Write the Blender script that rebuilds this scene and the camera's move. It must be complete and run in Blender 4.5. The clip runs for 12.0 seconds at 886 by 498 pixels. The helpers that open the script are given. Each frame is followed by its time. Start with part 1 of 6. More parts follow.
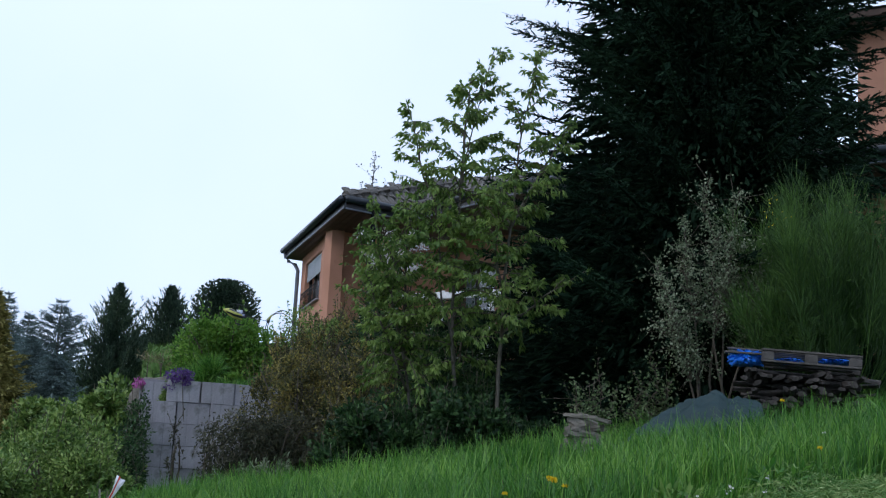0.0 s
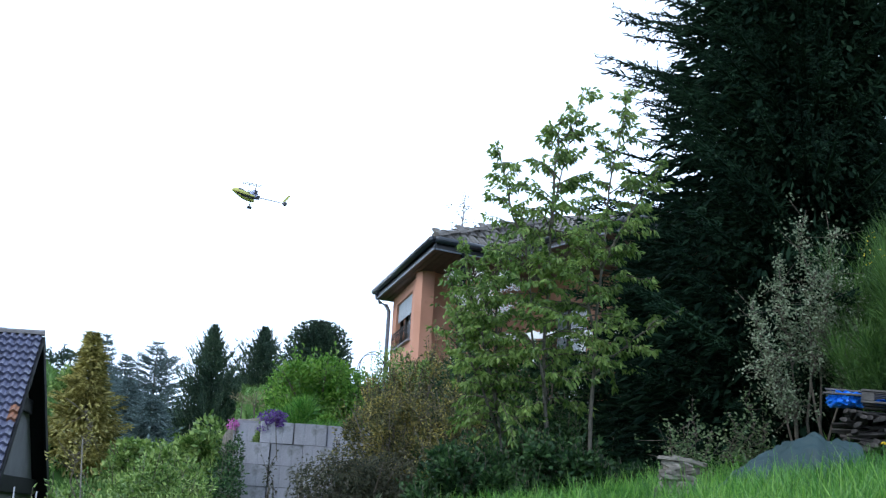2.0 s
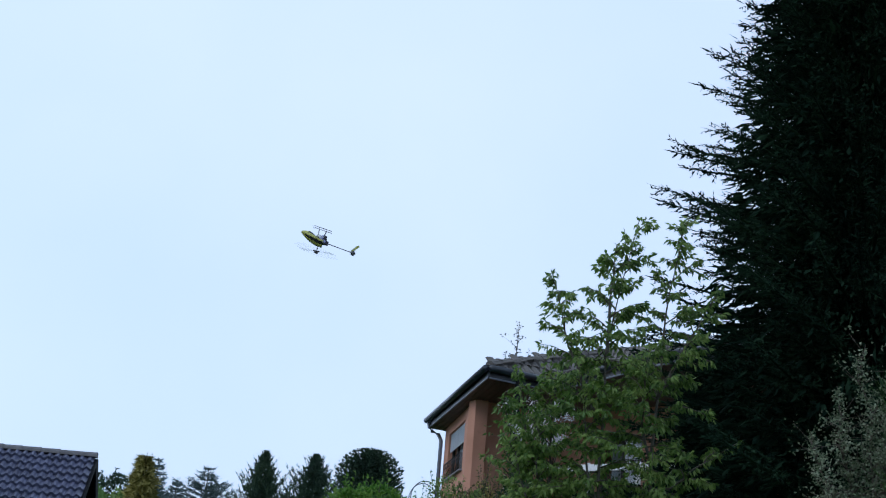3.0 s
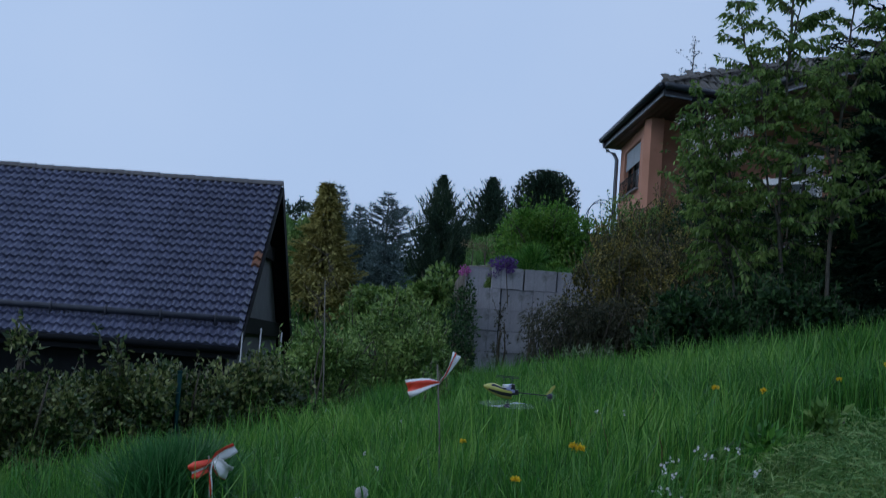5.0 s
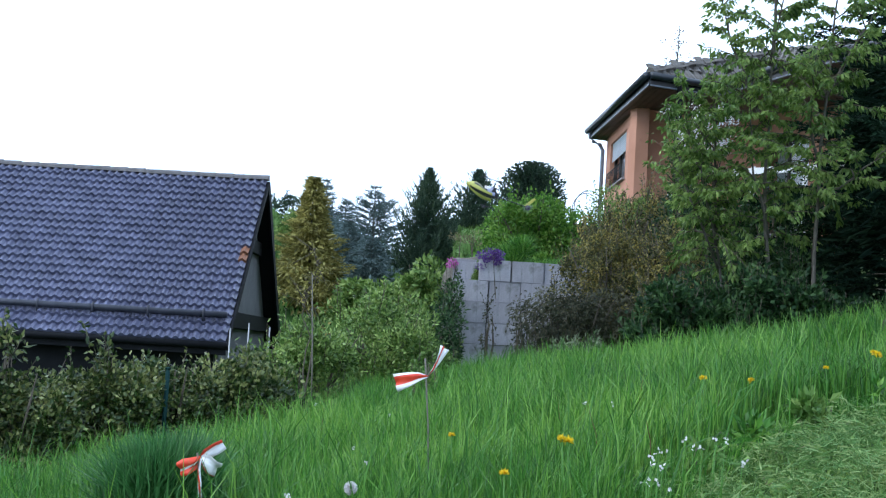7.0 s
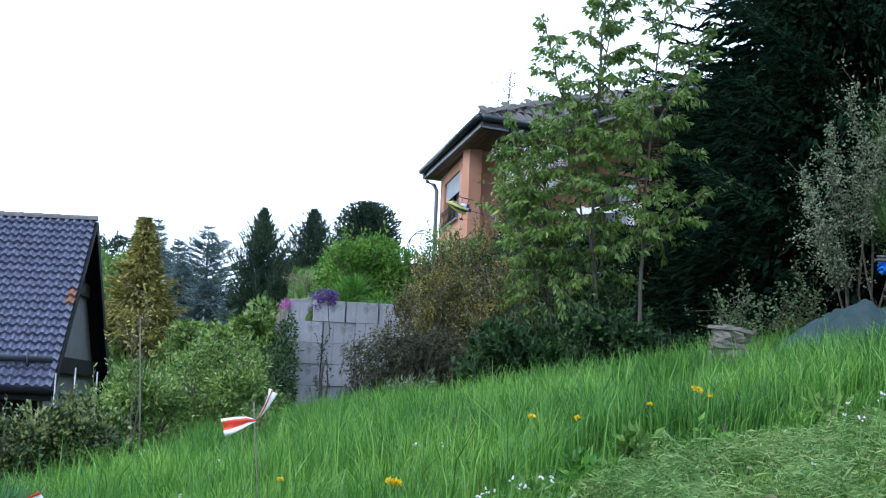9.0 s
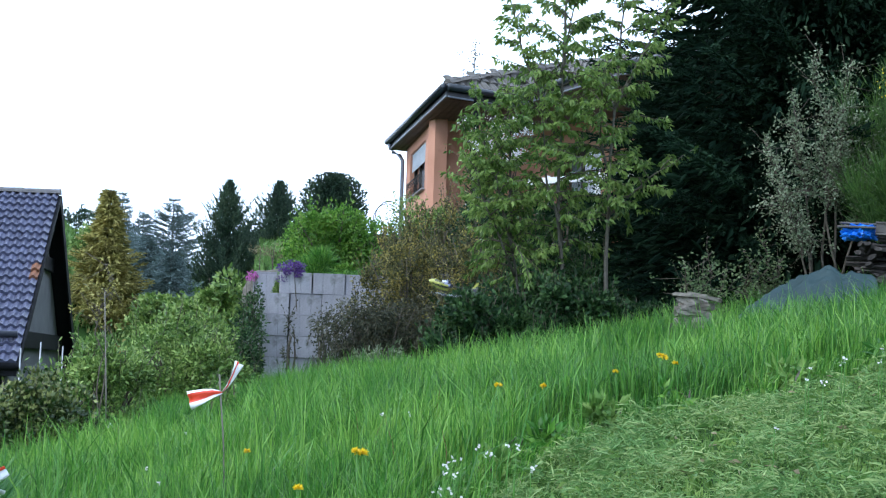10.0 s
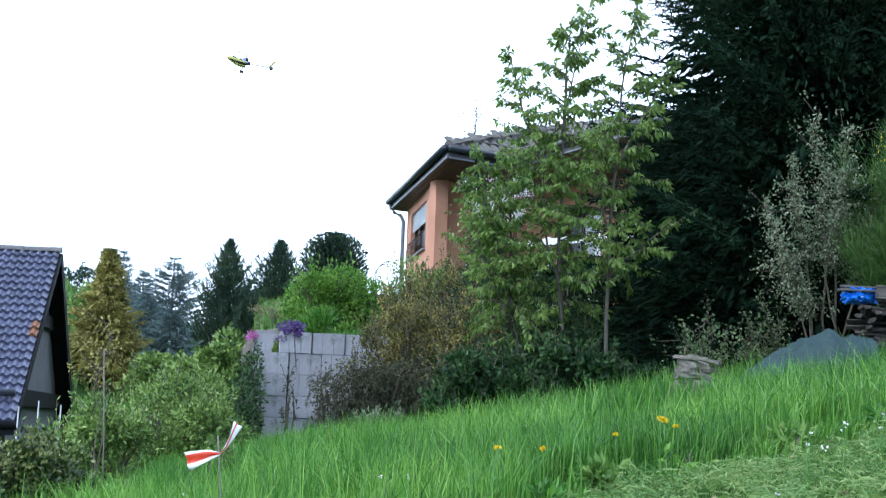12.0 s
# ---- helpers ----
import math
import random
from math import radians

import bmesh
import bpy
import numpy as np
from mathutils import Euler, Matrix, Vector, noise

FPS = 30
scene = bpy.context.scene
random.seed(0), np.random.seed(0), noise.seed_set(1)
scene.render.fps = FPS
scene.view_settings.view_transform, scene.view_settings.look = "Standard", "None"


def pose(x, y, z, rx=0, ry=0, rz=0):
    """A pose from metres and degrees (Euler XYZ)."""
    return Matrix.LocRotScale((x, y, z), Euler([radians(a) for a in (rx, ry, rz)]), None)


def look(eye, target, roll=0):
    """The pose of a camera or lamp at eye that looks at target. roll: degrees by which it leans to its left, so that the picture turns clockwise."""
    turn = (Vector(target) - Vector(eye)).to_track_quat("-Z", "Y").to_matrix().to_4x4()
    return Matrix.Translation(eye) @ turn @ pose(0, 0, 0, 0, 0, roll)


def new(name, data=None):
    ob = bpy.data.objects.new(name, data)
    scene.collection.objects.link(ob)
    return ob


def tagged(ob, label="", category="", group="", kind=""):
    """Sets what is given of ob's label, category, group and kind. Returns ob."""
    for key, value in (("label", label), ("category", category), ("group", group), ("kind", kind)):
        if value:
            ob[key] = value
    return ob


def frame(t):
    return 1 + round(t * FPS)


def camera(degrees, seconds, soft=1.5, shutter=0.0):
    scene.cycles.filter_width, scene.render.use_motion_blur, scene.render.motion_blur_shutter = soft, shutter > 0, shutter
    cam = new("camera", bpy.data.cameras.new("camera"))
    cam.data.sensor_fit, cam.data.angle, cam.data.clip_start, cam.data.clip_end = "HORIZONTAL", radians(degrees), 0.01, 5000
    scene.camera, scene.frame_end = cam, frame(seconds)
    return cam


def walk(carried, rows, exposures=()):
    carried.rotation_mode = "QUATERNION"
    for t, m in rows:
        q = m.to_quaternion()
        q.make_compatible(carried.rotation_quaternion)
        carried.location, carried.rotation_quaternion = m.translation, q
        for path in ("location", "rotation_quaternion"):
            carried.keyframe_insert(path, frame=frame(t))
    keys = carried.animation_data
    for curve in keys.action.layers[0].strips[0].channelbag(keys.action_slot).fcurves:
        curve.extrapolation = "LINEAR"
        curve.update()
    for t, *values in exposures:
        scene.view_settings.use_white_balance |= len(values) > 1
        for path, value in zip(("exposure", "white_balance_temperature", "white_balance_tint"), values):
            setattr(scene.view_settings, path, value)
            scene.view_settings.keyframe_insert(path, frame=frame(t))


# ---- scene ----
# The camera: one hand-held spot on a steep meadow, turning after the model helicopter.
EYE = Vector((0.0, 0.0, 1.3))
cam = camera(37.25, 12.0, soft=1.15, shutter=0.2)

# seconds, bearing to the right of +y, tilt up, lean (degrees), sway of the hand (metres)
CAM_ROWS = [
    (0.0, 12.96, 10.31, 3.00, 0.020, 0.009, 0.034),
    (0.5, 12.75, 9.17, 2.63, 0.020, 0.018, 0.040),
    (1.0, 12.81, 9.26, 3.01, 0.009, 0.017, 0.031),
    (1.5, 12.53, 10.65, 3.16, 0.003, 0.005, 0.011),
    (2.0, 8.86, 11.81, 3.31, 0.018, 0.009, 0.056),
    (2.3, 8.15, 13.27, 3.50, 0.002, -0.021, 0.019),
    (2.5, 7.02, 15.75, 3.95, 0.001, -0.011, 0.012),
    (2.7, 6.54, 17.42, 4.43, -0.001, -0.017, 0.009),
    (4.3, 1.44, 12.88, 4.19, -0.028, -0.007, 0.004),
    (4.5, 0.07, 11.32, 3.76, -0.027, -0.010, -0.024),
    (4.7, -0.42, 8.67, 4.22, -0.030, -0.010, -0.024),
    (5.0, -0.58, 4.74, 4.17, -0.036, -0.003, -0.028),
    (5.5, 0.18, 3.06, 2.96, -0.028, 0.013, -0.026),
    (6.0, 0.06, 3.25, 2.79, -0.030, 0.010, -0.022),
    (6.5, -0.23, 3.92, 3.05, -0.032, 0.005, -0.020),
    (7.0, -0.01, 4.44, 3.43, -0.031, -0.001, -0.020),
    (7.5, 1.86, 5.88, 3.35, -0.005, 0.009, -0.009),
    (7.7, 3.19, 6.03, 2.99, -0.002, -0.001, -0.019),
    (9.3, 7.30, 6.55, 2.22, 0.018, -0.001, -0.005),
    (9.5, 7.44, 6.29, 1.90, 0.022, -0.007, -0.010),
    (10.0, 8.52, 5.29, 1.72, 0.024, 0.003, -0.009),
    (10.5, 8.75, 5.46, 2.05, 0.025, 0.001, -0.007),
    (11.0, 8.62, 5.60, 2.07, 0.026, 0.007, -0.008),
    (11.5, 8.58, 5.73, 2.01, 0.023, -0.000, -0.007),
    (12.0, 8.42, 7.90, 2.08, 0.022, -0.008, -0.000),
]


def aim(bearing, tilt, lean, sway):
    b, e = radians(bearing), radians(tilt)
    way = Vector((math.sin(b) * math.cos(e), math.cos(b) * math.cos(e), math.sin(e)))
    spot = EYE + Vector(sway)
    return look(spot, spot + way, lean)


EXPOSURES = [
    (0.0, -0.58, 6550, 10), (0.5, -0.3, 6400, 7), (1.0, 0.1, 6350, 7), (1.5, 0.25, 6400, 7), (2.0, 0.3, 6400, 7), (2.5, -0.45, 6350, 7), (2.7, -0.65, 6300, 7),
    (4.3, -1.35, 5500, 8), (4.6, -1.58, 5500, 8), (5.0, -1.40, 5800, 8), (5.5, -0.65, 6250, 8.5), (6.0, -0.1, 6200, 6), (6.5, 0.15, 6300, 6), (7.0, 0.3, 6350, 6),
    (7.7, 0.35, 6350, 6), (9.3, 0.50, 6350, 6), (12.0, 0.70, 6350, 6),
]
walk(cam, [(t, aim(b, e, r, sway)) for t, b, e, r, *sway in CAM_ROWS], EXPOSURES)

# ---- sky and sun: a bright evening overcast, lighter towards the low sun on the left ----
SUN_EL, SUN_AZ = radians(24), radians(-70)
world = bpy.data.worlds.new("overcast_sky")
scene.world = world
world.use_nodes = True
wn, wl = world.node_tree.nodes, world.node_tree.links
wn.clear()
sky = wn.new("ShaderNodeTexSky")
sky.sky_type, sky.sun_disc = "NISHITA", False
sky.sun_elevation, sky.sun_rotation = SUN_EL, SUN_AZ
sky.air_density, sky.dust_density, sky.ozone_density = 1.0, 2.0, 1.5
cloud = wn.new("ShaderNodeTexNoise")
cloud.inputs["Scale"].default_value, cloud.inputs["Detail"].default_value = 1.6, 5.0
ramp = wn.new("ShaderNodeValToRGB")
ramp.color_ramp.elements[0].position, ramp.color_ramp.elements[1].position = 0.3, 0.75
ramp.color_ramp.elements[0].color, ramp.color_ramp.elements[1].color = (9.6, 12.4, 17.5, 1), (12.6, 14.6, 18.5, 1)
mix = wn.new("ShaderNodeMixRGB")
mix.inputs[0].default_value = 0.8
back, out = wn.new("ShaderNodeBackground"), wn.new("ShaderNodeOutputWorld")
back.inputs["Strength"].default_value = 0.125
wl.new(cloud.outputs["Fac"], ramp.inputs[0])
wl.new(sky.outputs[0], mix.inputs[1])
wl.new(ramp.outputs[0], mix.inputs[2])
wl.new(mix.outputs[0], back.inputs["Color"])
wl.new(back.outputs[0], out.inputs[0])

sun_data = bpy.data.lights.new("sun", "SUN")
sun_data.energy, sun_data.angle, sun_data.color = 0.9, radians(22), (1.0, 0.93, 0.84)
sun = new("sun", sun_data)
sun.matrix_world = look((-30, -6, 30), (0, 8, 0))


# ---- materials ----
def nodes_of(name):
    m = bpy.data.materials.new(name)
    m.use_nodes = True
    nt = m.node_tree
    return m, nt.nodes, nt.links, nt.nodes["Principled BSDF"]


def surface(name, col_a, col_b, scale=4.0, rough=0.8, metal=0.0, bump=0.3, fine=40.0, spots=None, island=0.0, spec=0.5):
    """Two-scale mottled solid: a broad and a fine noise between two colours, with a fine bump and optional stains."""
    m, n, l, p = nodes_of(name)
    tc = n.new("ShaderNodeTexCoord")
    a = n.new("ShaderNodeTexNoise"); a.inputs["Scale"].default_value = scale; a.inputs["Detail"].default_value = 6
    b = n.new("ShaderNodeTexNoise"); b.inputs["Scale"].default_value = fine; b.inputs["Detail"].default_value = 4
    add = n.new("ShaderNodeMath"); add.operation = "MULTIPLY_ADD"; add.inputs[1].default_value = 0.45
    l.new(tc.outputs["Object"], a.inputs["Vector"]); l.new(tc.outputs["Object"], b.inputs["Vector"])
    l.new(b.outputs["Fac"], add.inputs[0]); l.new(a.outputs["Fac"], add.inputs[2])
    r = n.new("ShaderNodeValToRGB")
    r.color_ramp.elements[0].position, r.color_ramp.elements[1].position = 0.45, 0.98
    r.color_ramp.elements[0].color, r.color_ramp.elements[1].color = (*col_a, 1), (*col_b, 1)
    l.new(add.outputs[0], r.inputs[0])
    col = r.outputs[0]
    if spots:
        s = n.new("ShaderNodeTexNoise"); s.inputs["Scale"].default_value = spots[1]; s.inputs["Detail"].default_value = 8
        l.new(tc.outputs["Object"], s.inputs["Vector"])
        sr = n.new("ShaderNodeValToRGB")
        sr.color_ramp.elements[0].position, sr.color_ramp.elements[1].position = spots[2], spots[2] + 0.12
        mx = n.new("ShaderNodeMixRGB"); mx.inputs[2].default_value = (*spots[0], 1)
        l.new(s.outputs["Fac"], sr.inputs[0]); l.new(sr.outputs[0], mx.inputs[0]); l.new(col, mx.inputs[1])
        col = mx.outputs[0]
    if island:
        oi = n.new("ShaderNodeObjectInfo")
        hv = n.new("ShaderNodeHueSaturation")
        mr = n.new("ShaderNodeMapRange"); mr.inputs[3].default_value, mr.inputs[4].default_value = 1 - island, 1 + island
        l.new(oi.outputs["Random"], mr.inputs[0]); l.new(mr.outputs[0], hv.inputs["Value"]); l.new(col, hv.inputs["Color"])
        col = hv.outputs[0]
    l.new(col, p.inputs["Base Color"])
    p.inputs["Roughness"].default_value, p.inputs["Metallic"].default_value = rough, metal
    p.inputs["Specular IOR Level"].default_value = spec
    if bump:
        bp = n.new("ShaderNodeBump"); bp.inputs["Strength"].default_value = bump; bp.inputs["Distance"].default_value = 0.02
        l.new(add.outputs[0], bp.inputs["Height"]); l.new(bp.outputs[0], p.inputs["Normal"])
    return m


def leafy(name, dark, mid, light, rough=0.45, thin=0.35, patch=1.2, spec=0.4):
    """Leaves: each one of its own shade between three colours, drifting over the plant, letting some light through."""
    m, n, l, p = nodes_of(name)
    geo = n.new("ShaderNodeNewGeometry")
    tc = n.new("ShaderNodeTexCoord")
    noi = n.new("ShaderNodeTexNoise"); noi.inputs["Scale"].default_value = patch; noi.inputs["Detail"].default_value = 3
    l.new(tc.outputs["Object"], noi.inputs["Vector"])
    mixv = n.new("ShaderNodeMath"); mixv.operation = "MULTIPLY_ADD"; mixv.inputs[1].default_value = 0.55
    sub = n.new("ShaderNodeMath"); sub.operation = "SUBTRACT"; sub.inputs[1].default_value = 0.28
    l.new(noi.outputs["Fac"], sub.inputs[0])
    l.new(geo.outputs["Random Per Island"], mixv.inputs[0]); l.new(sub.outputs[0], mixv.inputs[2])
    r = n.new("ShaderNodeValToRGB")
    e = r.color_ramp.elements
    e[0].position, e[1].position = 0.08, 0.85
    e[0].color, e[1].color = (*dark, 1), (*light, 1)
    k = e.new(0.45); k.color = (*mid, 1)
    l.new(mixv.outputs[0], r.inputs[0])
    l.new(r.outputs[0], p.inputs["Base Color"])
    p.inputs["Roughness"].default_value = rough
    p.inputs["Specular IOR Level"].default_value = spec
    tr = n.new("ShaderNodeBsdfTranslucent")
    l.new(r.outputs[0], tr.inputs["Color"])
    ms = n.new("ShaderNodeMixShader"); ms.inputs[0].default_value = thin
    l.new(p.outputs[0], ms.inputs[1]); l.new(tr.outputs[0], ms.inputs[2])
    l.new(ms.outputs[0], n["Material Output"].inputs["Surface"])
    return m


M_SOIL = surface("soil_and_turf", (0.012, 0.030, 0.008), (0.04, 0.085, 0.020), 1.5, 1.0, fine=25, bump=0.6, spec=0.05)
M_GRASS = leafy("meadow_grass", (0.015, 0.070, 0.009), (0.062, 0.205, 0.026), (0.24, 0.43, 0.075), 0.42, 0.3, 0.6)
M_RANK = leafy("rank_grass", (0.012, 0.060, 0.014), (0.035, 0.135, 0.034), (0.10, 0.24, 0.075), 0.42, 0.3, 0.9)
M_MOWN = leafy("mown_grass", (0.04, 0.11, 0.02), (0.11, 0.22, 0.04), (0.25, 0.36, 0.09), 0.6, 0.25, 1.5)
M_HAY = leafy("grass_clippings", (0.05, 0.14, 0.03), (0.115, 0.23, 0.058), (0.31, 0.40, 0.15), 0.7, 0.2, 2.0)
M_FARGRASS = leafy("far_meadow", (0.05, 0.12, 0.025), (0.10, 0.20, 0.045), (0.17, 0.27, 0.07), 0.7, 0.2, 0.2)
# laurel colours spread wide: shaded gaps and lit leaves put into the leaf tones
M_LAUREL = leafy("laurel_leaf", (0.006, 0.018, 0.004), (0.034, 0.068, 0.015), (0.29, 0.31, 0.11), 0.35, 0.18, 2.6, 0.4)
M_PRIVET = leafy("privet_leaf", (0.024, 0.062, 0.013), (0.115, 0.21, 0.042), (0.36, 0.47, 0.14), 0.45, 0.3, 2.2)
M_BRIGHT = leafy("bright_shrub_leaf", (0.030, 0.10, 0.014), (0.105, 0.245, 0.032), (0.24, 0.40, 0.07), 0.5, 0.38, 2.0)
M_BROWN = leafy("barberry_leaf", (0.012, 0.022, 0.008), (0.082, 0.092, 0.030), (0.42, 0.34, 0.085), 0.55, 0.25, 2.0)
M_DRAPE = leafy("cotoneaster_leaf", (0.012, 0.018, 0.010), (0.045, 0.052, 0.026), (0.14, 0.135, 0.075), 0.6, 0.15, 1.0)
# leaf colour darkened to carry the shade beneath cherries and spruce
M_IVY = leafy("shaded_undergrowth_leaf", (0.005, 0.018, 0.006), (0.018, 0.050, 0.017), (0.080, 0.155, 0.050), 0.5, 0.2, 2.0, 0.2)
M_CHERRY = leafy("cherry_leaf", (0.026, 0.070, 0.014), (0.115, 0.205, 0.042), (0.30, 0.41, 0.11), 0.42, 0.45, 1.5)
# needles near black: the deep shade of the crown is put into their colour
M_SPRUCE = leafy("shaded_spruce_needle", (0.003, 0.009, 0.006), (0.008, 0.022, 0.013), (0.024, 0.052, 0.027), 0.7, 0.05, 0.6, 0.05)
M_GOLD = leafy("golden_cypress_spray", (0.05, 0.056, 0.014), (0.22, 0.20, 0.05), (0.56, 0.50, 0.17), 0.6, 0.25, 1.6)
M_BLUEFIR = leafy("blue_fir_needle", (0.032, 0.056, 0.056), (0.10, 0.155, 0.150), (0.25, 0.33, 0.325), 0.6, 0.15, 0.5)
M_DARKFIR = leafy("dark_fir_needle", (0.010, 0.026, 0.018), (0.030, 0.066, 0.038), (0.085, 0.135, 0.065), 0.6, 0.12, 0.7)
M_SAPLING = leafy("pale_sapling_leaf", (0.03, 0.06, 0.022), (0.095, 0.15, 0.06), (0.24, 0.30, 0.14), 0.5, 0.3, 1.5)
M_SILVER = leafy("silver_leaf", (0.05, 0.08, 0.04), (0.15, 0.20, 0.11), (0.40, 0.44, 0.30), 0.6, 0.3, 1.0)
M_BROOM = leafy("broom_twig", (0.010, 0.036, 0.007), (0.036, 0.092, 0.016), (0.10, 0.20, 0.035), 0.6, 0.15, 0.8)
M_WHITE = leafy("white_blossom", (0.55, 0.5, 0.52), (0.75, 0.72, 0.72), (0.85, 0.83, 0.82), 0.6, 0.3, 2.0)
M_YELLOW = leafy("yellow_petal", (0.70, 0.45, 0.01), (0.82, 0.6, 0.02), (0.88, 0.70, 0.04), 0.6, 0.2, 3.0)
M_PURPLE = leafy("purple_blossom", (0.06, 0.025, 0.13), (0.11, 0.05, 0.22), (0.20, 0.10, 0.33), 0.6, 0.2, 5.0)
M_PINK = leafy("pink_blossom", (0.35, 0.05, 0.26), (0.48, 0.10, 0.36), (0.62, 0.24, 0.5), 0.6, 0.2, 5.0)
M_STRAW = leafy("dry_stem", (0.10, 0.085, 0.045), (0.20, 0.17, 0.09), (0.33, 0.28, 0.16), 0.8, 0.15, 2.0)
M_SORREL = leafy("sorrel_stem", (0.05, 0.03, 0.015), (0.11, 0.06, 0.03), (0.18, 0.11, 0.05), 0.7, 0.1, 2.0)
M_BARK = surface("grey_brown_bark", (0.035, 0.028, 0.02), (0.15, 0.125, 0.095), 6, 0.9, fine=60, bump=0.6)
M_BARK_PALE = surface("pale_cherry_bark", (0.05, 0.046, 0.034), (0.14, 0.125, 0.10), 9, 0.8, fine=70, bump=0.4)
M_TILE = surface("glazed_roof_tile", (0.052, 0.056, 0.092), (0.125, 0.131, 0.200), 3.0, 0.38, fine=50, bump=0.12, spots=((0.12, 0.12, 0.12), 7, 0.72), island=0.16)
M_RIDGE = surface("weathered_ridge_tile", (0.07, 0.065, 0.07), (0.15, 0.14, 0.14), 3.0, 0.6, fine=50, bump=0.2, island=0.15)
M_GUARD = surface("dark_coated_steel", (0.016, 0.018, 0.028), (0.040, 0.043, 0.062), 4, 0.5, fine=40, bump=0.1)
M_RUST = surface("rust_stained_tile", (0.11, 0.055, 0.035), (0.28, 0.11, 0.05), 9, 0.7, fine=60)
# black timber, lowered further so the colour holds the shade under the eave
M_BLACK = surface("black_timber_with_shade", (0.003, 0.0035, 0.005), (0.009, 0.0095, 0.012), 4, 0.7, fine=40, bump=0.15, spec=0.2)
M_GUTTER = surface("weathered_zinc", (0.13, 0.15, 0.19), (0.22, 0.25, 0.30), 5, 0.5, 0.0, fine=30, bump=0.1)
M_SLATE = surface("grey_gable_cladding", (0.10, 0.105, 0.115), (0.17, 0.172, 0.18), 2, 0.75, fine=40, bump=0.2)
M_SALMON = surface("salmon_render", (0.47, 0.225, 0.145), (0.60, 0.305, 0.21), 1.2, 0.9, fine=70, bump=0.25, spots=((0.36, 0.16, 0.10), 2.5, 0.66))
M_SOFFIT = surface("brown_soffit_board", (0.055, 0.030, 0.022), (0.10, 0.058, 0.042), 3, 0.6, fine=30, bump=0.15)
M_FASCIA = surface("dark_fascia_metal", (0.010, 0.014, 0.020), (0.030, 0.038, 0.050), 3, 0.35, 0.0, fine=30, bump=0.08)
M_OLDTILE = surface("mossy_old_tile", (0.075, 0.068, 0.062), (0.18, 0.165, 0.15), 3, 0.85, fine=30, bump=0.4, spots=((0.10, 0.11, 0.06), 5, 0.62), island=0.2)
M_SHUTTER = surface("grey_roller_shutter", (0.36, 0.40, 0.46), (0.48, 0.52, 0.58), 3, 0.5, fine=40, bump=0.05)
M_FRAME = surface("brown_window_frame", (0.035, 0.026, 0.022), (0.07, 0.055, 0.045), 5, 0.45, fine=40, bump=0.1)
M_IRON = surface("wrought_iron", (0.012, 0.012, 0.014), (0.035, 0.033, 0.033), 8, 0.55, 0.5, fine=60, bump=0.1)
M_CONC = surface("weathered_concrete", (0.20, 0.195, 0.215), (0.38, 0.37, 0.40), 2.2, 0.92, fine=45, bump=0.5, spots=((0.10, 0.105, 0.085), 3.0, 0.60), island=0.12)
M_STONE = surface("fieldstone", (0.07, 0.062, 0.052), (0.25, 0.225, 0.19), 5, 0.9, fine=40, bump=0.5, spots=((0.11, 0.11, 0.09), 6, 0.6), island=0.3)
M_LOG = surface("split_firewood", (0.010, 0.009, 0.008), (0.080, 0.068, 0.060), 8, 0.9, fine=60, bump=0.6, island=0.45)
M_PALLET = surface("weathered_pallet_wood", (0.040, 0.036, 0.034), (0.12, 0.108, 0.10), 6, 0.85, fine=50, bump=0.4, island=0.2)
M_BLUE = surface("blue_plastic_sheet", (0.006, 0.11, 0.55), (0.02, 0.24, 0.85), 5, 0.35, fine=20, bump=0.4)
M_TARP = surface("grey_green_tarpaulin", (0.014, 0.034, 0.036), (0.034, 0.060, 0.064), 2.5, 0.55, fine=18, bump=0.5, spec=0.22)
M_STAKE = surface("pale_wooden_stake", (0.09, 0.085, 0.068), (0.20, 0.18, 0.15), 10, 0.85, fine=60, bump=0.3)
M_STEEL = surface("galvanised_steel", (0.25, 0.26, 0.27), (0.42, 0.43, 0.44), 10, 0.4, 0.7, fine=60, bump=0.05)
M_GREENMETAL = surface("green_coated_metal", (0.004, 0.022, 0.022), (0.010, 0.040, 0.038), 6, 0.7, fine=40, bump=0.05, spec=0.1)
M_TAPE_R = surface("red_barrier_film", (0.70, 0.045, 0.02), (0.85, 0.085, 0.04), 6, 0.4, fine=30, bump=0.1)
M_TAPE_W = surface("white_barrier_film", (0.70, 0.70, 0.72), (0.84, 0.84, 0.85), 6, 0.4, fine=30, bump=0.1)
M_CANOPY = surface("yellow_green_canopy", (0.36, 0.35, 0.07), (0.50, 0.49, 0.13), 20, 0.25, fine=60, bump=0.0)
M_CANOPY_DK = surface("black_canopy_trim", (0.01, 0.01, 0.012), (0.03, 0.03, 0.03), 20, 0.3, fine=60, bump=0.0)
M_PLASTIC = surface("black_plastic", (0.012, 0.012, 0.016), (0.03, 0.03, 0.04), 20, 0.4, fine=60, bump=0.0)
M_SERVO = surface("violet_grey_servo", (0.22, 0.24, 0.50), (0.55, 0.57, 0.75), 20, 0.35, fine=60, bump=0.0)
M_LABEL = surface("white_plastic_tag", (0.7, 0.7, 0.7), (0.85, 0.85, 0.85), 20, 0.5, fine=60, bump=0.0)
M_CURTAIN = surface("pale_curtain", (0.45, 0.46, 0.48), (0.7, 0.71, 0.73), 4, 0.9, fine=20, bump=0.2)


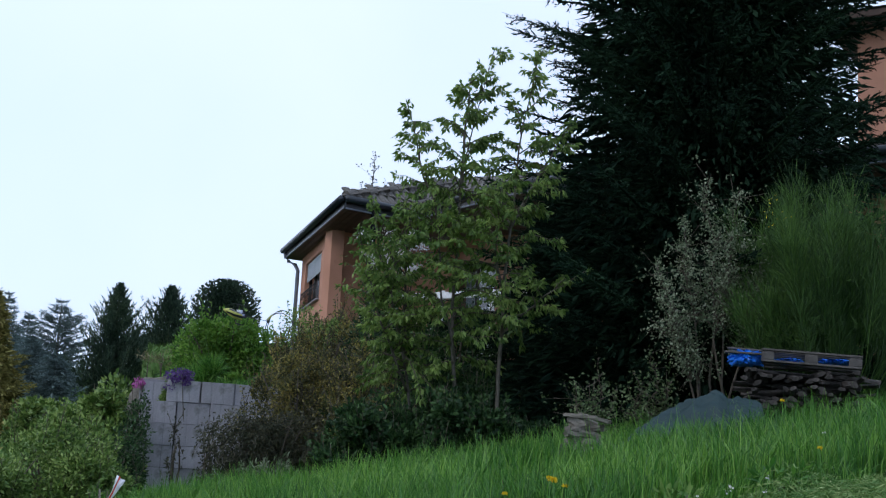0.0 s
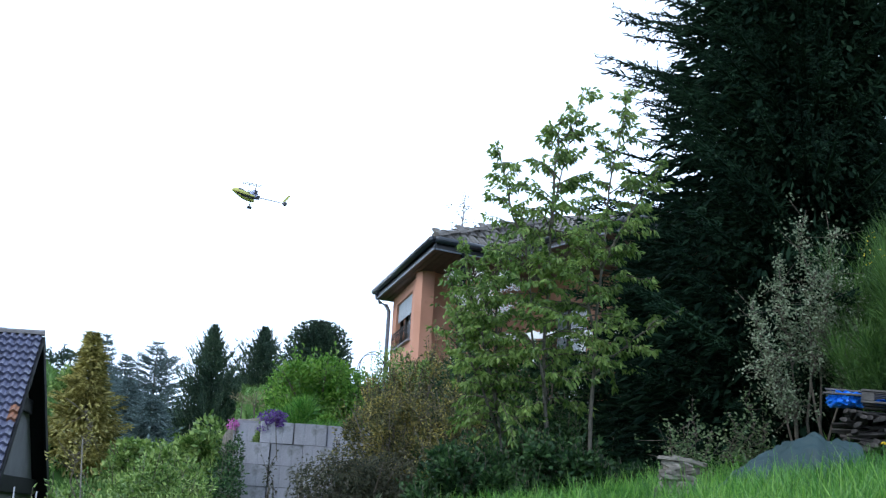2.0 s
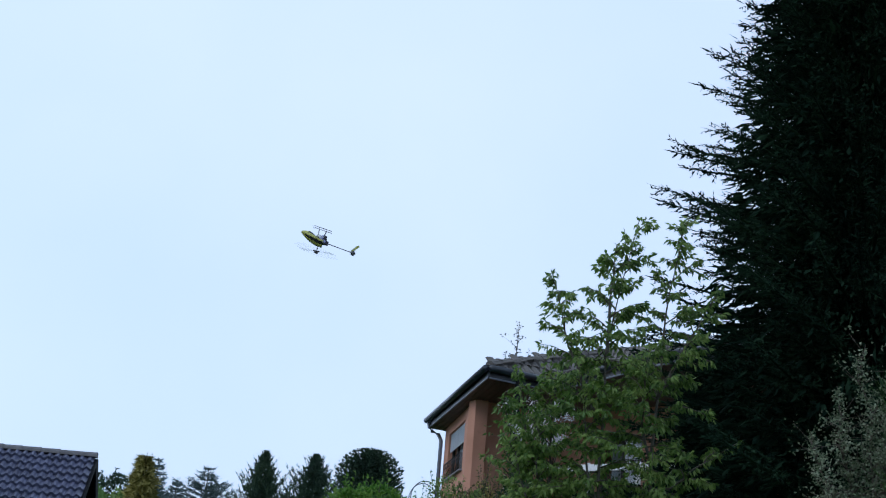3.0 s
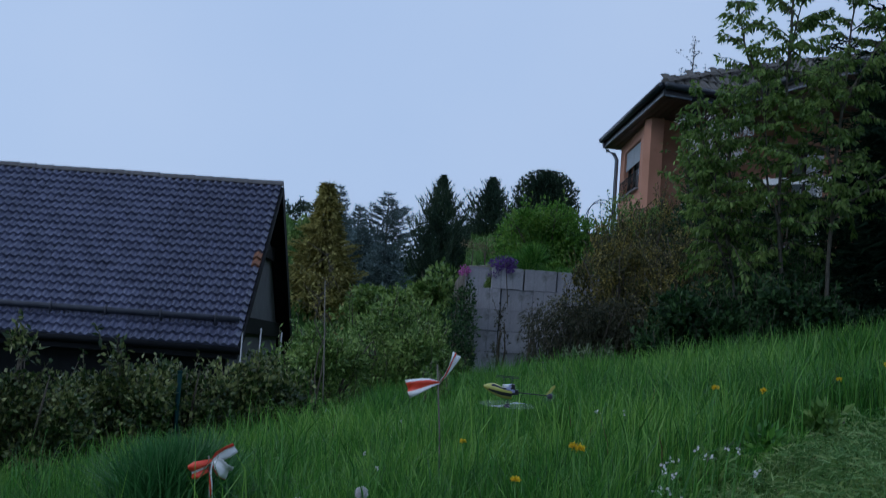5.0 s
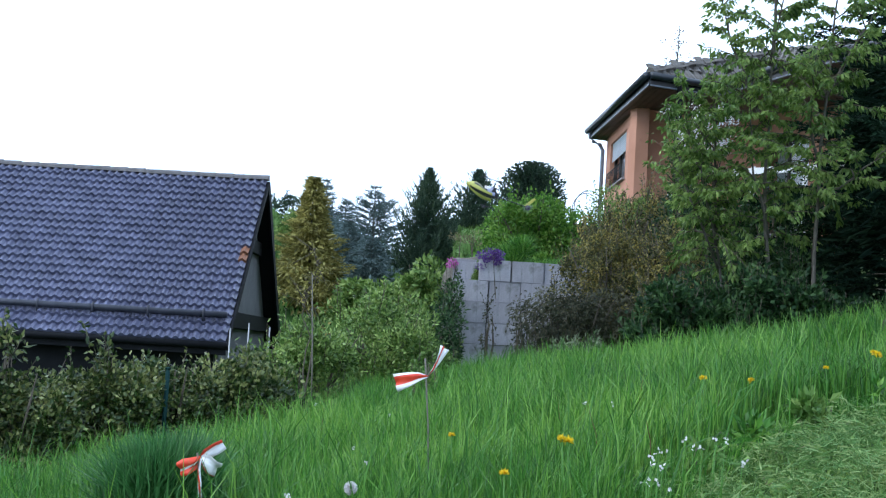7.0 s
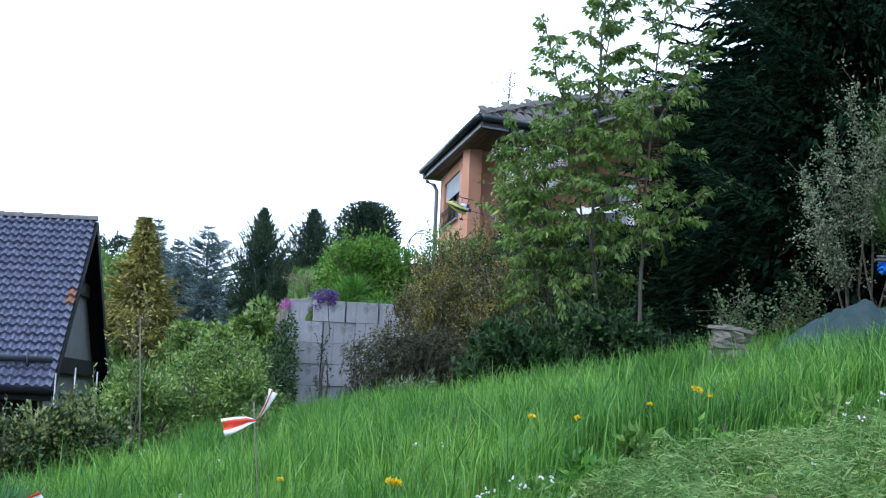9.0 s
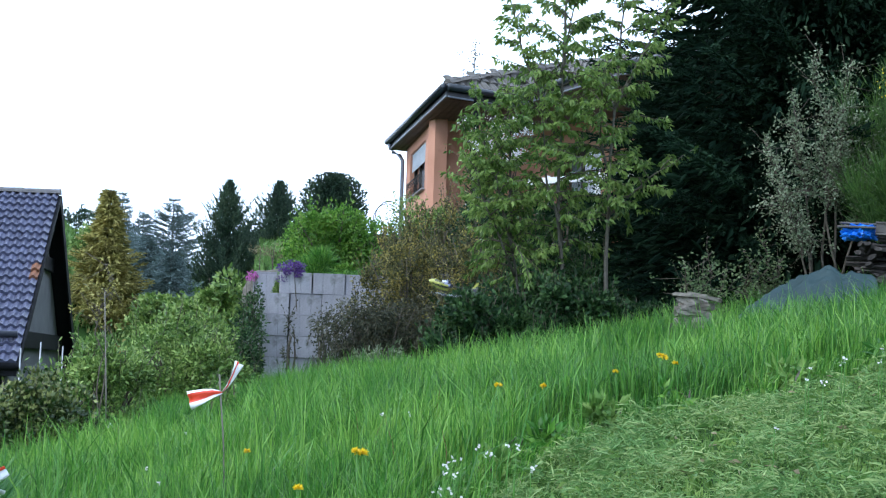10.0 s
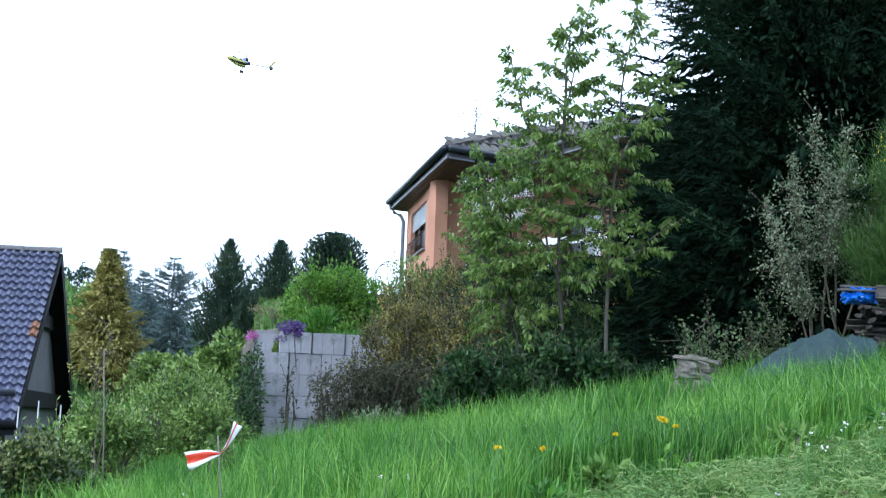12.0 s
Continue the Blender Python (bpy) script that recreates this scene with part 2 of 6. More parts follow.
def glass(name, tint=(0.75, 0.8, 0.82)):
    m, n, l, p = nodes_of(name)
    p.inputs["Base Color"].default_value = (*tint, 1)
    p.inputs["Roughness"].default_value = 0.04
    p.inputs["Transmission Weight"].default_value = 1.0
    return m


M_GLASS = glass("window_glass")


def blurred(name, col, alpha):
    """A whirling blade, see-through because it is everywhere at once."""
    m, n, l, p = nodes_of(name)
    p.inputs["Base Color"].default_value = (*col, 1)
    p.inputs["Roughness"].default_value = 0.5
    p.inputs["Alpha"].default_value = alpha
    return m


M_DISC = blurred("whirling_blade", (0.7, 0.73, 0.76), 0.035)
M_SWEEP = blurred("whirling_blade_edge", (0.85, 0.88, 0.9), 0.20)


# ---- building blocks ----
def link(name, me, parent=None, label=""):
    ob = new(name, me)
    if parent is not None:
        ob.parent = parent
    if label:
        ob["label"] = label
    return ob


def thing(name, at, label, category, group="", kind="", turn=0.0):
    ob = new(name)
    ob.matrix_basis = pose(*at, 0, 0, turn)
    ob.empty_display_size = 0.1
    return tagged(ob, label, category, group, kind)


def raw(name, V, F, mats, index=None, smooth=False):
    """A mesh from vertex and face arrays; quads as an (n, 4) array go in fast."""
    me = bpy.data.meshes.new(name)
    V = np.asarray(V, dtype=np.float32)
    if isinstance(F, np.ndarray):
        n, k = F.shape
        me.vertices.add(len(V)); me.vertices.foreach_set("co", V.ravel())
        me.loops.add(n * k); me.loops.foreach_set("vertex_index", F.astype(np.int32).ravel())
        me.polygons.add(n)
        me.polygons.foreach_set("loop_start", np.arange(0, n * k, k, dtype=np.int32))
        if index is not None:
            me.polygons.foreach_set("material_index", np.asarray(index, dtype=np.int32))
        me.polygons.foreach_set("use_smooth", np.full(n, smooth))
        me.update(calc_edges=True)
    else:
        me.from_pydata([tuple(v) for v in V], [], F)
        for p in me.polygons:
            p.use_smooth = smooth
        if index is not None:
            me.polygons.foreach_set("material_index", index)
    for m in (mats if isinstance(mats, (list, tuple)) else [mats]):
        me.materials.append(m)
    return me


def part(name, bm, material, parent, label="", smooth=False):
    me = bpy.data.meshes.new(name)
    bm.normal_update()
    bm.to_mesh(me); bm.free()
    for m in (material if isinstance(material, (list, tuple)) else [material]):
        me.materials.append(m)
    if smooth:
        for p in me.polygons:
            p.use_smooth = True
    return link(name, me, parent, label)


def box_bm(size, at=(0, 0, 0), bevel=0.0, rot=None, bm=None):
    bm = bm or bmesh.new()
    made = bmesh.ops.create_cube(bm, size=1)["verts"]
    bmesh.ops.scale(bm, vec=size, verts=made)
    if bevel:
        es = list({e for v in made for e in v.link_edges})
        got = bmesh.ops.bevel(bm, geom=es, offset=bevel, segments=1, affect="EDGES", profile=0.5)
        made = list({v for f in got["faces"] for v in f.verts})
    if rot is not None:
        bmesh.ops.transform(bm, matrix=rot, verts=made)
    bmesh.ops.translate(bm, vec=at, verts=made)
    return bm


def tubes(paths, sides=6):
    """Tapered tubes along lists of (point, radius)."""
    V, F = [], []
    for path in paths:
        base = len(V)
        pts = [Vector(p) for p, _ in path]
        for i, (p, r) in enumerate(path):
            d = (pts[min(i + 1, len(pts) - 1)] - pts[max(i - 1, 0)])
            d = d.normalized() if d.length > 1e-6 else Vector((0, 0, 1))
            a = d.orthogonal().normalized(); b = d.cross(a)
            for k in range(sides):
                w = 2 * math.pi * k / sides
                V.append(pts[i] + (a * math.cos(w) + b * math.sin(w)) * r)
        for i in range(len(path) - 1):
            for k in range(sides):
                k2 = (k + 1) % sides
                F.append((base + i * sides + k, base + i * sides + k2, base + (i + 1) * sides + k2, base + (i + 1) * sides + k))
        F.append(tuple(base + k for k in range(sides))[::-1])
        F.append(tuple(base + (len(path) - 1) * sides + k for k in range(sides)))
    return V, F


def tube_part(name, paths, mat, parent, label="", sides=6, smooth=True):
    V, F = tubes(paths, sides)
    return link(name, raw(name, V, F, mat, smooth=smooth), parent, label)


def unit(v):
    return v / np.maximum(np.linalg.norm(v, axis=1, keepdims=True), 1e-9)


def sprays(P, D, L, W, rng, fold=0.12, bend=0.0, mid=0.45):
    """Leaf blades: from each base P along D, L long and W wide, a folded four-cornered blade, rolled at random; bend lets the tip fall."""
    n = len(P)
    P, D = np.asarray(P, float), unit(np.asarray(D, float))
    L, W = np.broadcast_to(L, n)[:, None], np.broadcast_to(W, n)[:, None]
    side = unit(np.cross(D, rng.normal(size=(n, 3))))
    up = np.cross(side, D)
    m = P + D * L * mid
    tip = P + D * L
    tip[:, 2:] -= bend * L
    V = np.stack([P, m + side * W / 2 + up * W * fold, tip, m - side * W / 2 + up * W * fold], axis=1).reshape(-1, 3)
    return V, np.arange(4 * n).reshape(n, 4)


def foliage(name, P, D, L, W, mat, parent, rng, label="", **kw):
    V, F = sprays(P, D, L, W, rng, **kw)
    return link(name, raw(name, V, F, mat), parent, label)


def sphere_dirs(n, rng):
    return unit(rng.normal(size=(n, 3)))


def ground_z(x, y):
    """The hillside: climbing to the right, levelling off ahead, with a walled terrace and a far meadow that rises."""
    x, y = np.asarray(x, float), np.asarray(y, float)
    z = 6 * np.tanh(x / 30)
    yy = np.clip(y, -40, 17)
    z = z + 0.075 * yy - 0.0022 * yy * yy * (yy > 0)
    rise = np.clip(y - 24, 0, None)
    left = np.clip((-x / np.maximum(y, 1.0) - 0.092) / 0.05, 0, 1)
    z = z + 13 * (1 - np.exp(-rise * 0.17 / 13)) + left * left * (3 - 2 * left) * 5 * (1 - np.exp(-rise * 0.15 / 5))
    pit = np.exp(-(np.clip(np.abs(x + 11) - 5.5, 0, None) / 1.6) ** 2 - (np.clip(np.abs(y - 28.5) - 5.0, 0, None) / 2.5) ** 2)
    z = z * (1 - pit) + pit * -1.75
    def ease(t):
        t = np.clip(t, 0, 1)
        return t * t * (3 - 2 * t)
    s = ease((x - 0.05) / 0.5) * ease((y - 22.3) / 0.3)
    terrace = np.maximum(z, 2.68 + 0.115 * (y - 22.4) + 0.06 * (x - 1))
    terrace = np.minimum(terrace, 9 + 0 * x)
    bank = ease((x - 2.2) / 1.0) * ease((y - 17.6) / 4.5)
    s = np.maximum(s, bank)
    return z * (1 - s) + terrace * s


def gz(x, y):
    return float(ground_z(x, y))


# ---- ground: one sheet to the horizon ----
def axis(lo, hi, step, far):
    inner = np.arange(lo, hi + 1e-6, step)
    k = np.arange(1, 26)
    out = step * (1.42 ** k)
    left, right = lo - np.cumsum(out), hi + np.cumsum(out)
    return np.concatenate([left[left > -far][::-1], inner, right[right < far]])


gx, gy = axis(-15, 16, 0.25, 2500), axis(0, 40, 0.25, 2500)
XX, YY = np.meshgrid(gx, gy)
ZZ = ground_z(XX, YY)
grid = np.arange(XX.size).reshape(XX.shape)
quad = np.stack([grid[:-1, :-1], grid[:-1, 1:], grid[1:, 1:], grid[1:, :-1]], axis=-1).reshape(-1, 4)
ground = link("ground", raw("ground", np.stack([XX, YY, ZZ], -1).reshape(-1, 3), quad, M_SOIL, smooth=True))
tagged(ground, "grassy hillside climbing steeply to one side", "ground", kind="structure")


def mown(x, y):
    return (x > 1.1) & (y < 8.75 - 2.4 * np.exp(-np.clip(x - 1.1, 0, None) / 1.0) + 0.14 * np.sin(3.1 * x) + 0.10 * np.sin(8.3 * x + 1) + 0.06 * np.sin(21 * x)) & (y > -1)


# ---- the dark-roofed house below the hedge ----
def dark_house():
    x1, x0 = -3.97, -13.2                      # verge, far end
    ry, rz, ey, ez = 28.7, 4.79, 24.6, 1.20    # ridge and eave lines
    run, fall = ry - ey, rz - ez
    slope = math.atan2(fall, run)
    length = math.hypot(run, fall)
    house = thing("house", ((x0 + x1) / 2, ry, -1.75), "low house with a steep roof of dark glazed tiles", "house")
    def put(bm):
        bmesh.ops.translate(bm, vec=(-(x0 + x1) / 2, -ry, 1.75), verts=bm.verts)
        return bm
    # walls: front, back and the two gables as one shell with a thickness
    wall_x = x1 - 0.30
    bm = bmesh.new()
    prof = [(ey + 0.55, -1.75), (ey + 0.55, ez + 0.30), (ry, rz - 0.22), (2 * ry - ey - 0.55, ez + 0.30), (2 * ry - ey - 0.55, -1.75)]
    a = [bm.verts.new((wall_x, y, z)) for y, z in prof]
    b = [bm.verts.new((x0 + 0.6, y, z)) for y, z in prof]
    bm.faces.new(a); bm.faces.new(b[::-1])
    for i in range(5):
        j = (i + 1) % 5
        bm.faces.new((a[i], b[i], b[j], a[j]))
    part("wall", put(bm), M_SLATE, house, "grey clad gable wall")
    # dark beams and ledges across the gable
    for z, h, half in ((3.34, 0.30, 1.3), (1.66, 0.34, 3.2), (-0.25, 0.2, 3.5)):
        part("beam", put(box_bm((0.10, 2 * half, h), (wall_x + 0.052, ry, z), 0.01)), M_BLACK, house)
    part("gable_cladding", put(box_bm((0.05, 7.0, 1.15), (wall_x + 0.03, ry, 0.5), 0.005)), M_SLATE, house)
    # front fascia, soffit and black boarded wall below the eave, its shade put into the black
    part("eave_board", put(box_bm((x1 - x0, 0.05, 0.20), ((x0 + x1) / 2, ey + 0.03, ez - 0.14), 0.006)), M_BLACK, house)
    part("soffit", put(box_bm((x1 - x0 - 0.1, 0.62, 0.03), ((x0 + x1) / 2, ey + 0.36, ez - 0.10))), M_BLACK, house)
    part("front_cladding", put(box_bm((wall_x - x0 - 0.6, 0.06, 2.4), ((x0 + wall_x) / 2 + 0.3, ey + 0.51, -0.15), 0.01)), M_BLACK, house, "black boarded wall, the eave's shade in its colour")
    # roof decks
    for side, nm in ((-1, "roof"), (1, "roof")):
        rot = Matrix.Rotation(-side * slope, 4, "X")
        bm = box_bm((x1 - x0, length, 0.10), (0, 0, 0))
        bmesh.ops.transform(bm, matrix=Matrix.Translation(((x0 + x1) / 2, ry + side * run / 2, (rz + ez) / 2 - 0.06)) @ rot, verts=bm.verts)
        deck = part(nm, put(bm), M_BLACK, house, "steep roof slope of dark glazed tiles")
        if side == -1:
            front = deck
    # barge boards on both verges of the gable end
    for side in (-1, 1):
        bm = box_bm((0.05, length + 0.05, 0.12 if side < 0 else 0.26), (0, 0, 0.05 if side < 0 else 0), 0.008)
        rot = Matrix.Rotation(-side * slope, 4, "X")
        bmesh.ops.transform(bm, matrix=Matrix.Translation((x1 + 0.028, ry + side * run / 2, (rz + ez) / 2 - 0.13)) @ rot, verts=bm.verts)
        part("barge_board", put(bm), M_BLACK, house)
        bm = box_bm((0.28, length - 0.1, 0.03), (0, 0, 0))
        bmesh.ops.transform(bm, matrix=Matrix.Translation((x1 - 0.15, ry + side * run / 2, (rz + ez) / 2 - 0.14)) @ rot, verts=bm.verts)
        part("verge_soffit", put(bm), M_BLACK, house)
    # gutter with brackets
    pts = [((x0, ey - 0.06, ez - 0.05), 0.07), ((x1 + 0.02, ey - 0.06, ez - 0.06), 0.07)]
    g = tube_part("gutter", [[(Vector(p) - Vector(((x0 + x1) / 2, ry, -1.75)), r) for p, r in pts]], M_BLACK, house, "black half-round gutter", 10)
    # tiles: a rolled profile with a rounded nose, laid in overlapping courses
    rows, wide = 22, 0.168
    step = length / rows
    prof = [(-0.5, 0.0), (-0.36, 0.008), (-0.24, 0.034), (-0.06, 0.054), (0.12, 0.044), (0.26, 0.014), (0.40, 0.002), (0.5, 0.0)]
    V, F = [], []
    n = len(prof)
    for row_y, lift, drop in ((-0.010, 0.058, 0.056), (0.0, 0.074, 0.0), (0.10, 0.050, 0.0), (step + 0.03, 0.004, 0.0)):
        for u, h in prof:
            V.append((u * wide, row_y, h + lift - drop * 1.25))
    for r in range(3):
        for k in range(n - 1):
            F.append((r * n + k, r * n + k + 1, (r + 1) * n + k + 1, (r + 1) * n + k))
    tile_me = raw("tile", V, F, M_TILE)
    rust_me = raw("tile", V, F, M_RUST)
    up = Vector((0, math.cos(slope), math.sin(slope)))
    rng = np.random.default_rng(3)
    base = Matrix.Rotation(slope, 4, "X")
    origin = Vector(((x0 + x1) / 2, ry, -1.75))
    restV, restF = [], []
    cols = int((x1 - x0) / wide)
    for c in range(cols):
        for r in range(rows):
            at = Vector((x1 - wide / 2 - c * wide, ey, ez)) + up * (r * step - 0.04) - origin
            wob = Matrix.Rotation(rng.normal(0, 0.006), 4, "Z") @ Matrix.Rotation(rng.normal(0, 0.006), 4, "X")
            m = Matrix.Translation(at + Vector((0, 0, rng.normal(0, 0.002)))) @ base @ wob
            if c < 13:
                me = rust_me if (c, r) in ((0, 10), (0, 11)) else tile_me
                ob = link("tile", me, front)
                ob.matrix_basis = m
            else:
                k = len(restV)
                restV += [m @ Vector(v) for v in V]
                restF += [tuple(i + k for i in f) for f in F]
    tagged(link("tiling", raw("tiling", restV, restF, M_TILE), front), kind="stuff")
    # ridge caps
    bm = bmesh.new()
    ring = [(math.cos(w) * 0.13, math.sin(w) * 0.10) for w in [math.pi * k / 6 for k in range(7)]]
    a = [bm.verts.new((0.0, y * 1.08, z * 1.12)) for y, z in ring]
    b = [bm.verts.new((-0.42, y, z)) for y, z in ring]
    for i in range(6):
        bm.faces.new((a[i], a[i + 1], b[i + 1], b[i]))
    bm.faces.new(a)
    cap = part("ridge_tile", bm, M_RIDGE, house, smooth=False)
    caps = int((x1 - x0) / 0.39)
    for k in range(caps):
        ob = cap if k == 0 else link("ridge_tile", cap.data, house)
        ob.matrix_basis = Matrix.Translation(Vector((x1 + 0.03 - k * 0.39, ry, rz - 0.005 + rng.normal(0, 0.004))) - origin)
    # snow guard: a pipe on brackets, two courses above the eave
    s = 0.62
    gp = Vector((0, ey, ez)) + up * s + Vector((0, -math.sin(slope), math.cos(slope))) * 0.15
    rail = tube_part("snow_guard", [[(Vector((x0, gp.y, gp.z)) - origin, 0.062), (Vector((x1 - 0.08, gp.y, gp.z)) - origin, 0.062)]], M_GUARD, house, "dark blue-grey snow-guard pipe", 10)
    for k in range(8):
        x = x1 - 0.52 - k * 1.05
        tube_part("bracket", [[(Vector((x, gp.y - 0.02, gp.z + 0.09)) - origin, 0.026), (Vector((x, gp.y - 0.07, gp.z + 0.02)) - origin, 0.028), (Vector((x, gp.y - 0.02, gp.z - 0.16)) - origin, 0.03)]], M_GUARD, rail, "", 6)
    return house


dark_house()


# ---- the salmon house on the terrace above ----
def salmon_house():
    E1, E2 = Vector((3.84, 35.8, 7.45)), Vector((4.27, 28.4, 7.45))
    run = Vector((0.70, -0.714, 0))
    side = Vector((0.91, 0.41, 0))            # the short side that turns away beyond the corner
    E3, EM = E2 + side * 1.8, Vector((7.34, 25.27, 7.45))
    E4 = E2 + run * 15.5
    inw = Vector((0.714, 0.70, 0))
    E5, E6 = E4 + inw * 9, Vector((12.5, 39.0, 7.45))
    base_z = 3.6
    house = thing("house", (8, 31, base_z), "salmon-rendered house with a hipped tile roof and deep eaves", "house")
    org = Vector((8, 31, base_z))
    def loc(bm):
        bmesh.ops.translate(bm, vec=-org, verts=bm.verts)
        return bm
    W2 = Vector((4.38, 30.9, 0)); W1 = Vector((4.26, 35.5, 0)); W3 = W2 + side * 2.6; W4 = W2 + run * 14.2
    along = (W4 - W3).normalized()
    top = 7.33

    def wall(a, b, holes, name="wall"):
        """A wall from a to b, 0.3 thick, inward on its left, with openings (from, to, sill, head) cut right through."""
        d = (b - a); L = d.length; d = d.normalized(); nrm = Vector((-d.y, d.x, 0)) * 0.3
        cuts = sorted({0.0, L, *[h[0] for h in holes], *[h[1] for h in holes]})
        zs = sorted({base_z, top, *[h[2] for h in holes], *[h[3] for h in holes]})
        bm = bmesh.new()
        for i in range(len(cuts) - 1):
            for j in range(len(zs) - 1):
                mx, mz = (cuts[i] + cuts[i + 1]) / 2, (zs[j] + zs[j + 1]) / 2
                if any(h[0] < mx < h[1] and h[2] < mz < h[3] for h in holes):
                    continue
                p, q = a + d * cuts[i], a + d * cuts[i + 1]
                c = [(p, zs[j]), (q, zs[j]), (q, zs[j + 1]), (p, zs[j + 1])]
                f = [bm.verts.new((v.x, v.y, z)) for v, z in c]
                g = [bm.verts.new((v.x + nrm.x, v.y + nrm.y, z)) for v, z in c]
                bm.faces.new(f); bm.faces.new(g[::-1])
                for k in range(4):
                    bm.faces.new((f[k], g[k], g[(k + 1) % 4], f[(k + 1) % 4]))
        bmesh.ops.remove_doubles(bm, verts=bm.verts, dist=0.0005)
        return part(name, loc(bm), M_SALMON, house, "salmon rendered wall")

    # left side wall, seen from W1 towards W2, inside to its left
    dl = (W2 - W1).normalized()
    wall(W1, W2, [(0.7, 3.2, 5.82, 7.05)])
    fr = [(1.2, 2.6, 4.4, 6.7), (4.2, 5.6, 4.4, 6.7), (7.2, 8.8, 5.3, 6.7), (10.4, 11.8, 5.3, 6.7)]
    wall(W2, W3, [])
    wall(W3, W4, fr)
    W5 = W4 + inw * 8; W6 = Vector((12.2, 38.4, 0))
    wall(W4, W5, []); wall(W5, W6, []); wall(W6, W1, [])
    part("floor_slab", loc(box_bm((7, 7, 0.1), (9, 31, 4.1))), M_CONC, house)

    def window(a, d, u0, u1, z0, z1, shutter, mull):
        nrm = Vector((-d.y, d.x, 0))
        ang = math.atan2(d.y, d.x)
        mid = a + d * (u0 + u1) / 2 + nrm * 0.16
        w, h = u1 - u0, z1 - z0
        bm = bmesh.new()
        t = 0.07
        for sx, sz, dx, dz in ((w, t, 0, h / 2 - t / 2), (w, t, 0, -h / 2 + t / 2), (t, h - 2 * t, -w / 2 + t / 2, 0), (t, h - 2 * t, w / 2 - t / 2, 0)):
            box_bm((sx, 0.09, sz), (dx, 0, dz), 0.006, bm=bm)
        for k in range(1, mull + 1):
            box_bm((0.06, 0.08, h - 2 * t), (-w / 2 + w * k / (mull + 1), 0, 0), 0.004, bm=bm)
        M = Matrix.Translation(Vector((mid.x, mid.y, (z0 + z1) / 2)) - org) @ Matrix.Rotation(ang, 4, "Z")
        win = part("window", bm, M_FRAME, house, "brown-framed window")
        win.matrix_basis = M
        for k in range(mull + 1):
            pw = w / (mull + 1) - 0.10
            pane = part("pane", box_bm((pw, 0.012, h - 2 * t - 0.02), (-w / 2 + w * (k + 0.5) / (mull + 1), 0, 0)), M_GLASS, win)
            pane.visible_shadow = False
        part("curtain", box_bm((w - 0.2, 0.02, h - 0.2), (w * 0.04, 0.22, 0)), M_CURTAIN, win)
        if shutter:
            bm = bmesh.new()
            k = int(shutter / 0.055)
            for i in range(k):
                box_bm((w - 0.06, 0.02, 0.05), (0, -0.10, h / 2 - 0.03 - i * 0.055), 0.008, bm=bm)
            part("shutter", bm, M_SHUTTER, win, "half-lowered grey roller shutter")
        part("sill", box_bm((w + 0.12, 0.22, 0.04), (0, -0.14, -h / 2 - 0.02), 0.006), M_CONC, win)
        return win

    win = window(W1, dl, 0.7, 3.2, 5.82, 7.05, 0.52, 2)
    # iron window guard
    bars = []
    for k in range(14):
        x = -1.15 + k * 0.177
        bars.append([((x, -0.24, -0.60), 0.009), ((x, -0.27, -0.40), 0.009), ((x, -0.24, -0.22), 0.009)])
    bars += [[((-1.2, -0.25, z), 0.014), ((1.2, -0.25, z), 0.014)] for z in (-0.60, -0.22)]
    tube_part("window_guard", bars, M_IRON, win, "black iron guard rail", 5)
    for h in fr:
        window(W3, along, *h, 0.0, 1)
    # soffit, fascia and gutter round the eaves
    ring = [E1, E2, E3, EM, E4, E5, E6]
    bm = bmesh.new()
    bm.faces.new([bm.verts.new((p.x, p.y, top + 0.004)) for p in ring])
    bm.faces.new([bm.verts.new((p.x, p.y, top + 0.03)) for p in ring][::-1])
    part("soffit", loc(bm), M_SOFFIT, house, "brown boarded soffit")
    bm = bmesh.new()
    for a, b in ((E1, E2), (EM, E4)):
        d = (b - a).normalized(); n = Vector((-d.y, d.x, 0))
        for k in range(1, 14):
            p, q = a + n * (k * 0.15), b + n * (k * 0.15)
            mid = (p + q) / 2
            box_bm(((q - p).length - 0.3 - k * 0.05, 0.12, 0.014), (mid.x, mid.y, top - 0.006), 0.0, Matrix.Rotation(math.atan2(d.y, d.x), 4, "Z"), bm)
    tagged(part("soffit", loc(bm), M_SOFFIT, house), kind="stuff")
    eaves = (E1, E2, E3, EM, E4)
    for a, b in zip(eaves, eaves[1:]):
        d = (b - a).normalized()
        n = Vector((d.y, -d.x, 0))
        mid = (a + b) / 2
        turn = Matrix.Rotation(math.atan2(d.y, d.x), 4, "Z")
        part("fascia", loc(box_bm(((b - a).length, 0.04, 0.20), (mid.x, mid.y, 7.435), 0.006, turn)), M_FASCIA, house, "dark metal fascia")
        # added pale strip: the highlight along the fascia's lower edge
        part("fascia_highlight", loc(box_bm(((b - a).length, 0.03, 0.035), (mid.x + n.x * 0.03, mid.y + n.y * 0.03, 7.345), 0.004, turn)), M_GUTTER, house, "pale strip for the highlight on the fascia's lower edge")
        p, q = a + n * 0.10 + Vector((0, 0, 0.10)) - d * 0.04, b + n * 0.10 + Vector((0, 0, 0.10)) + d * 0.04
        tube_part("gutter", [[(p - org, 0.08), (q - org, 0.08)]], M_FASCIA, house, "dark metal gutter", 10)
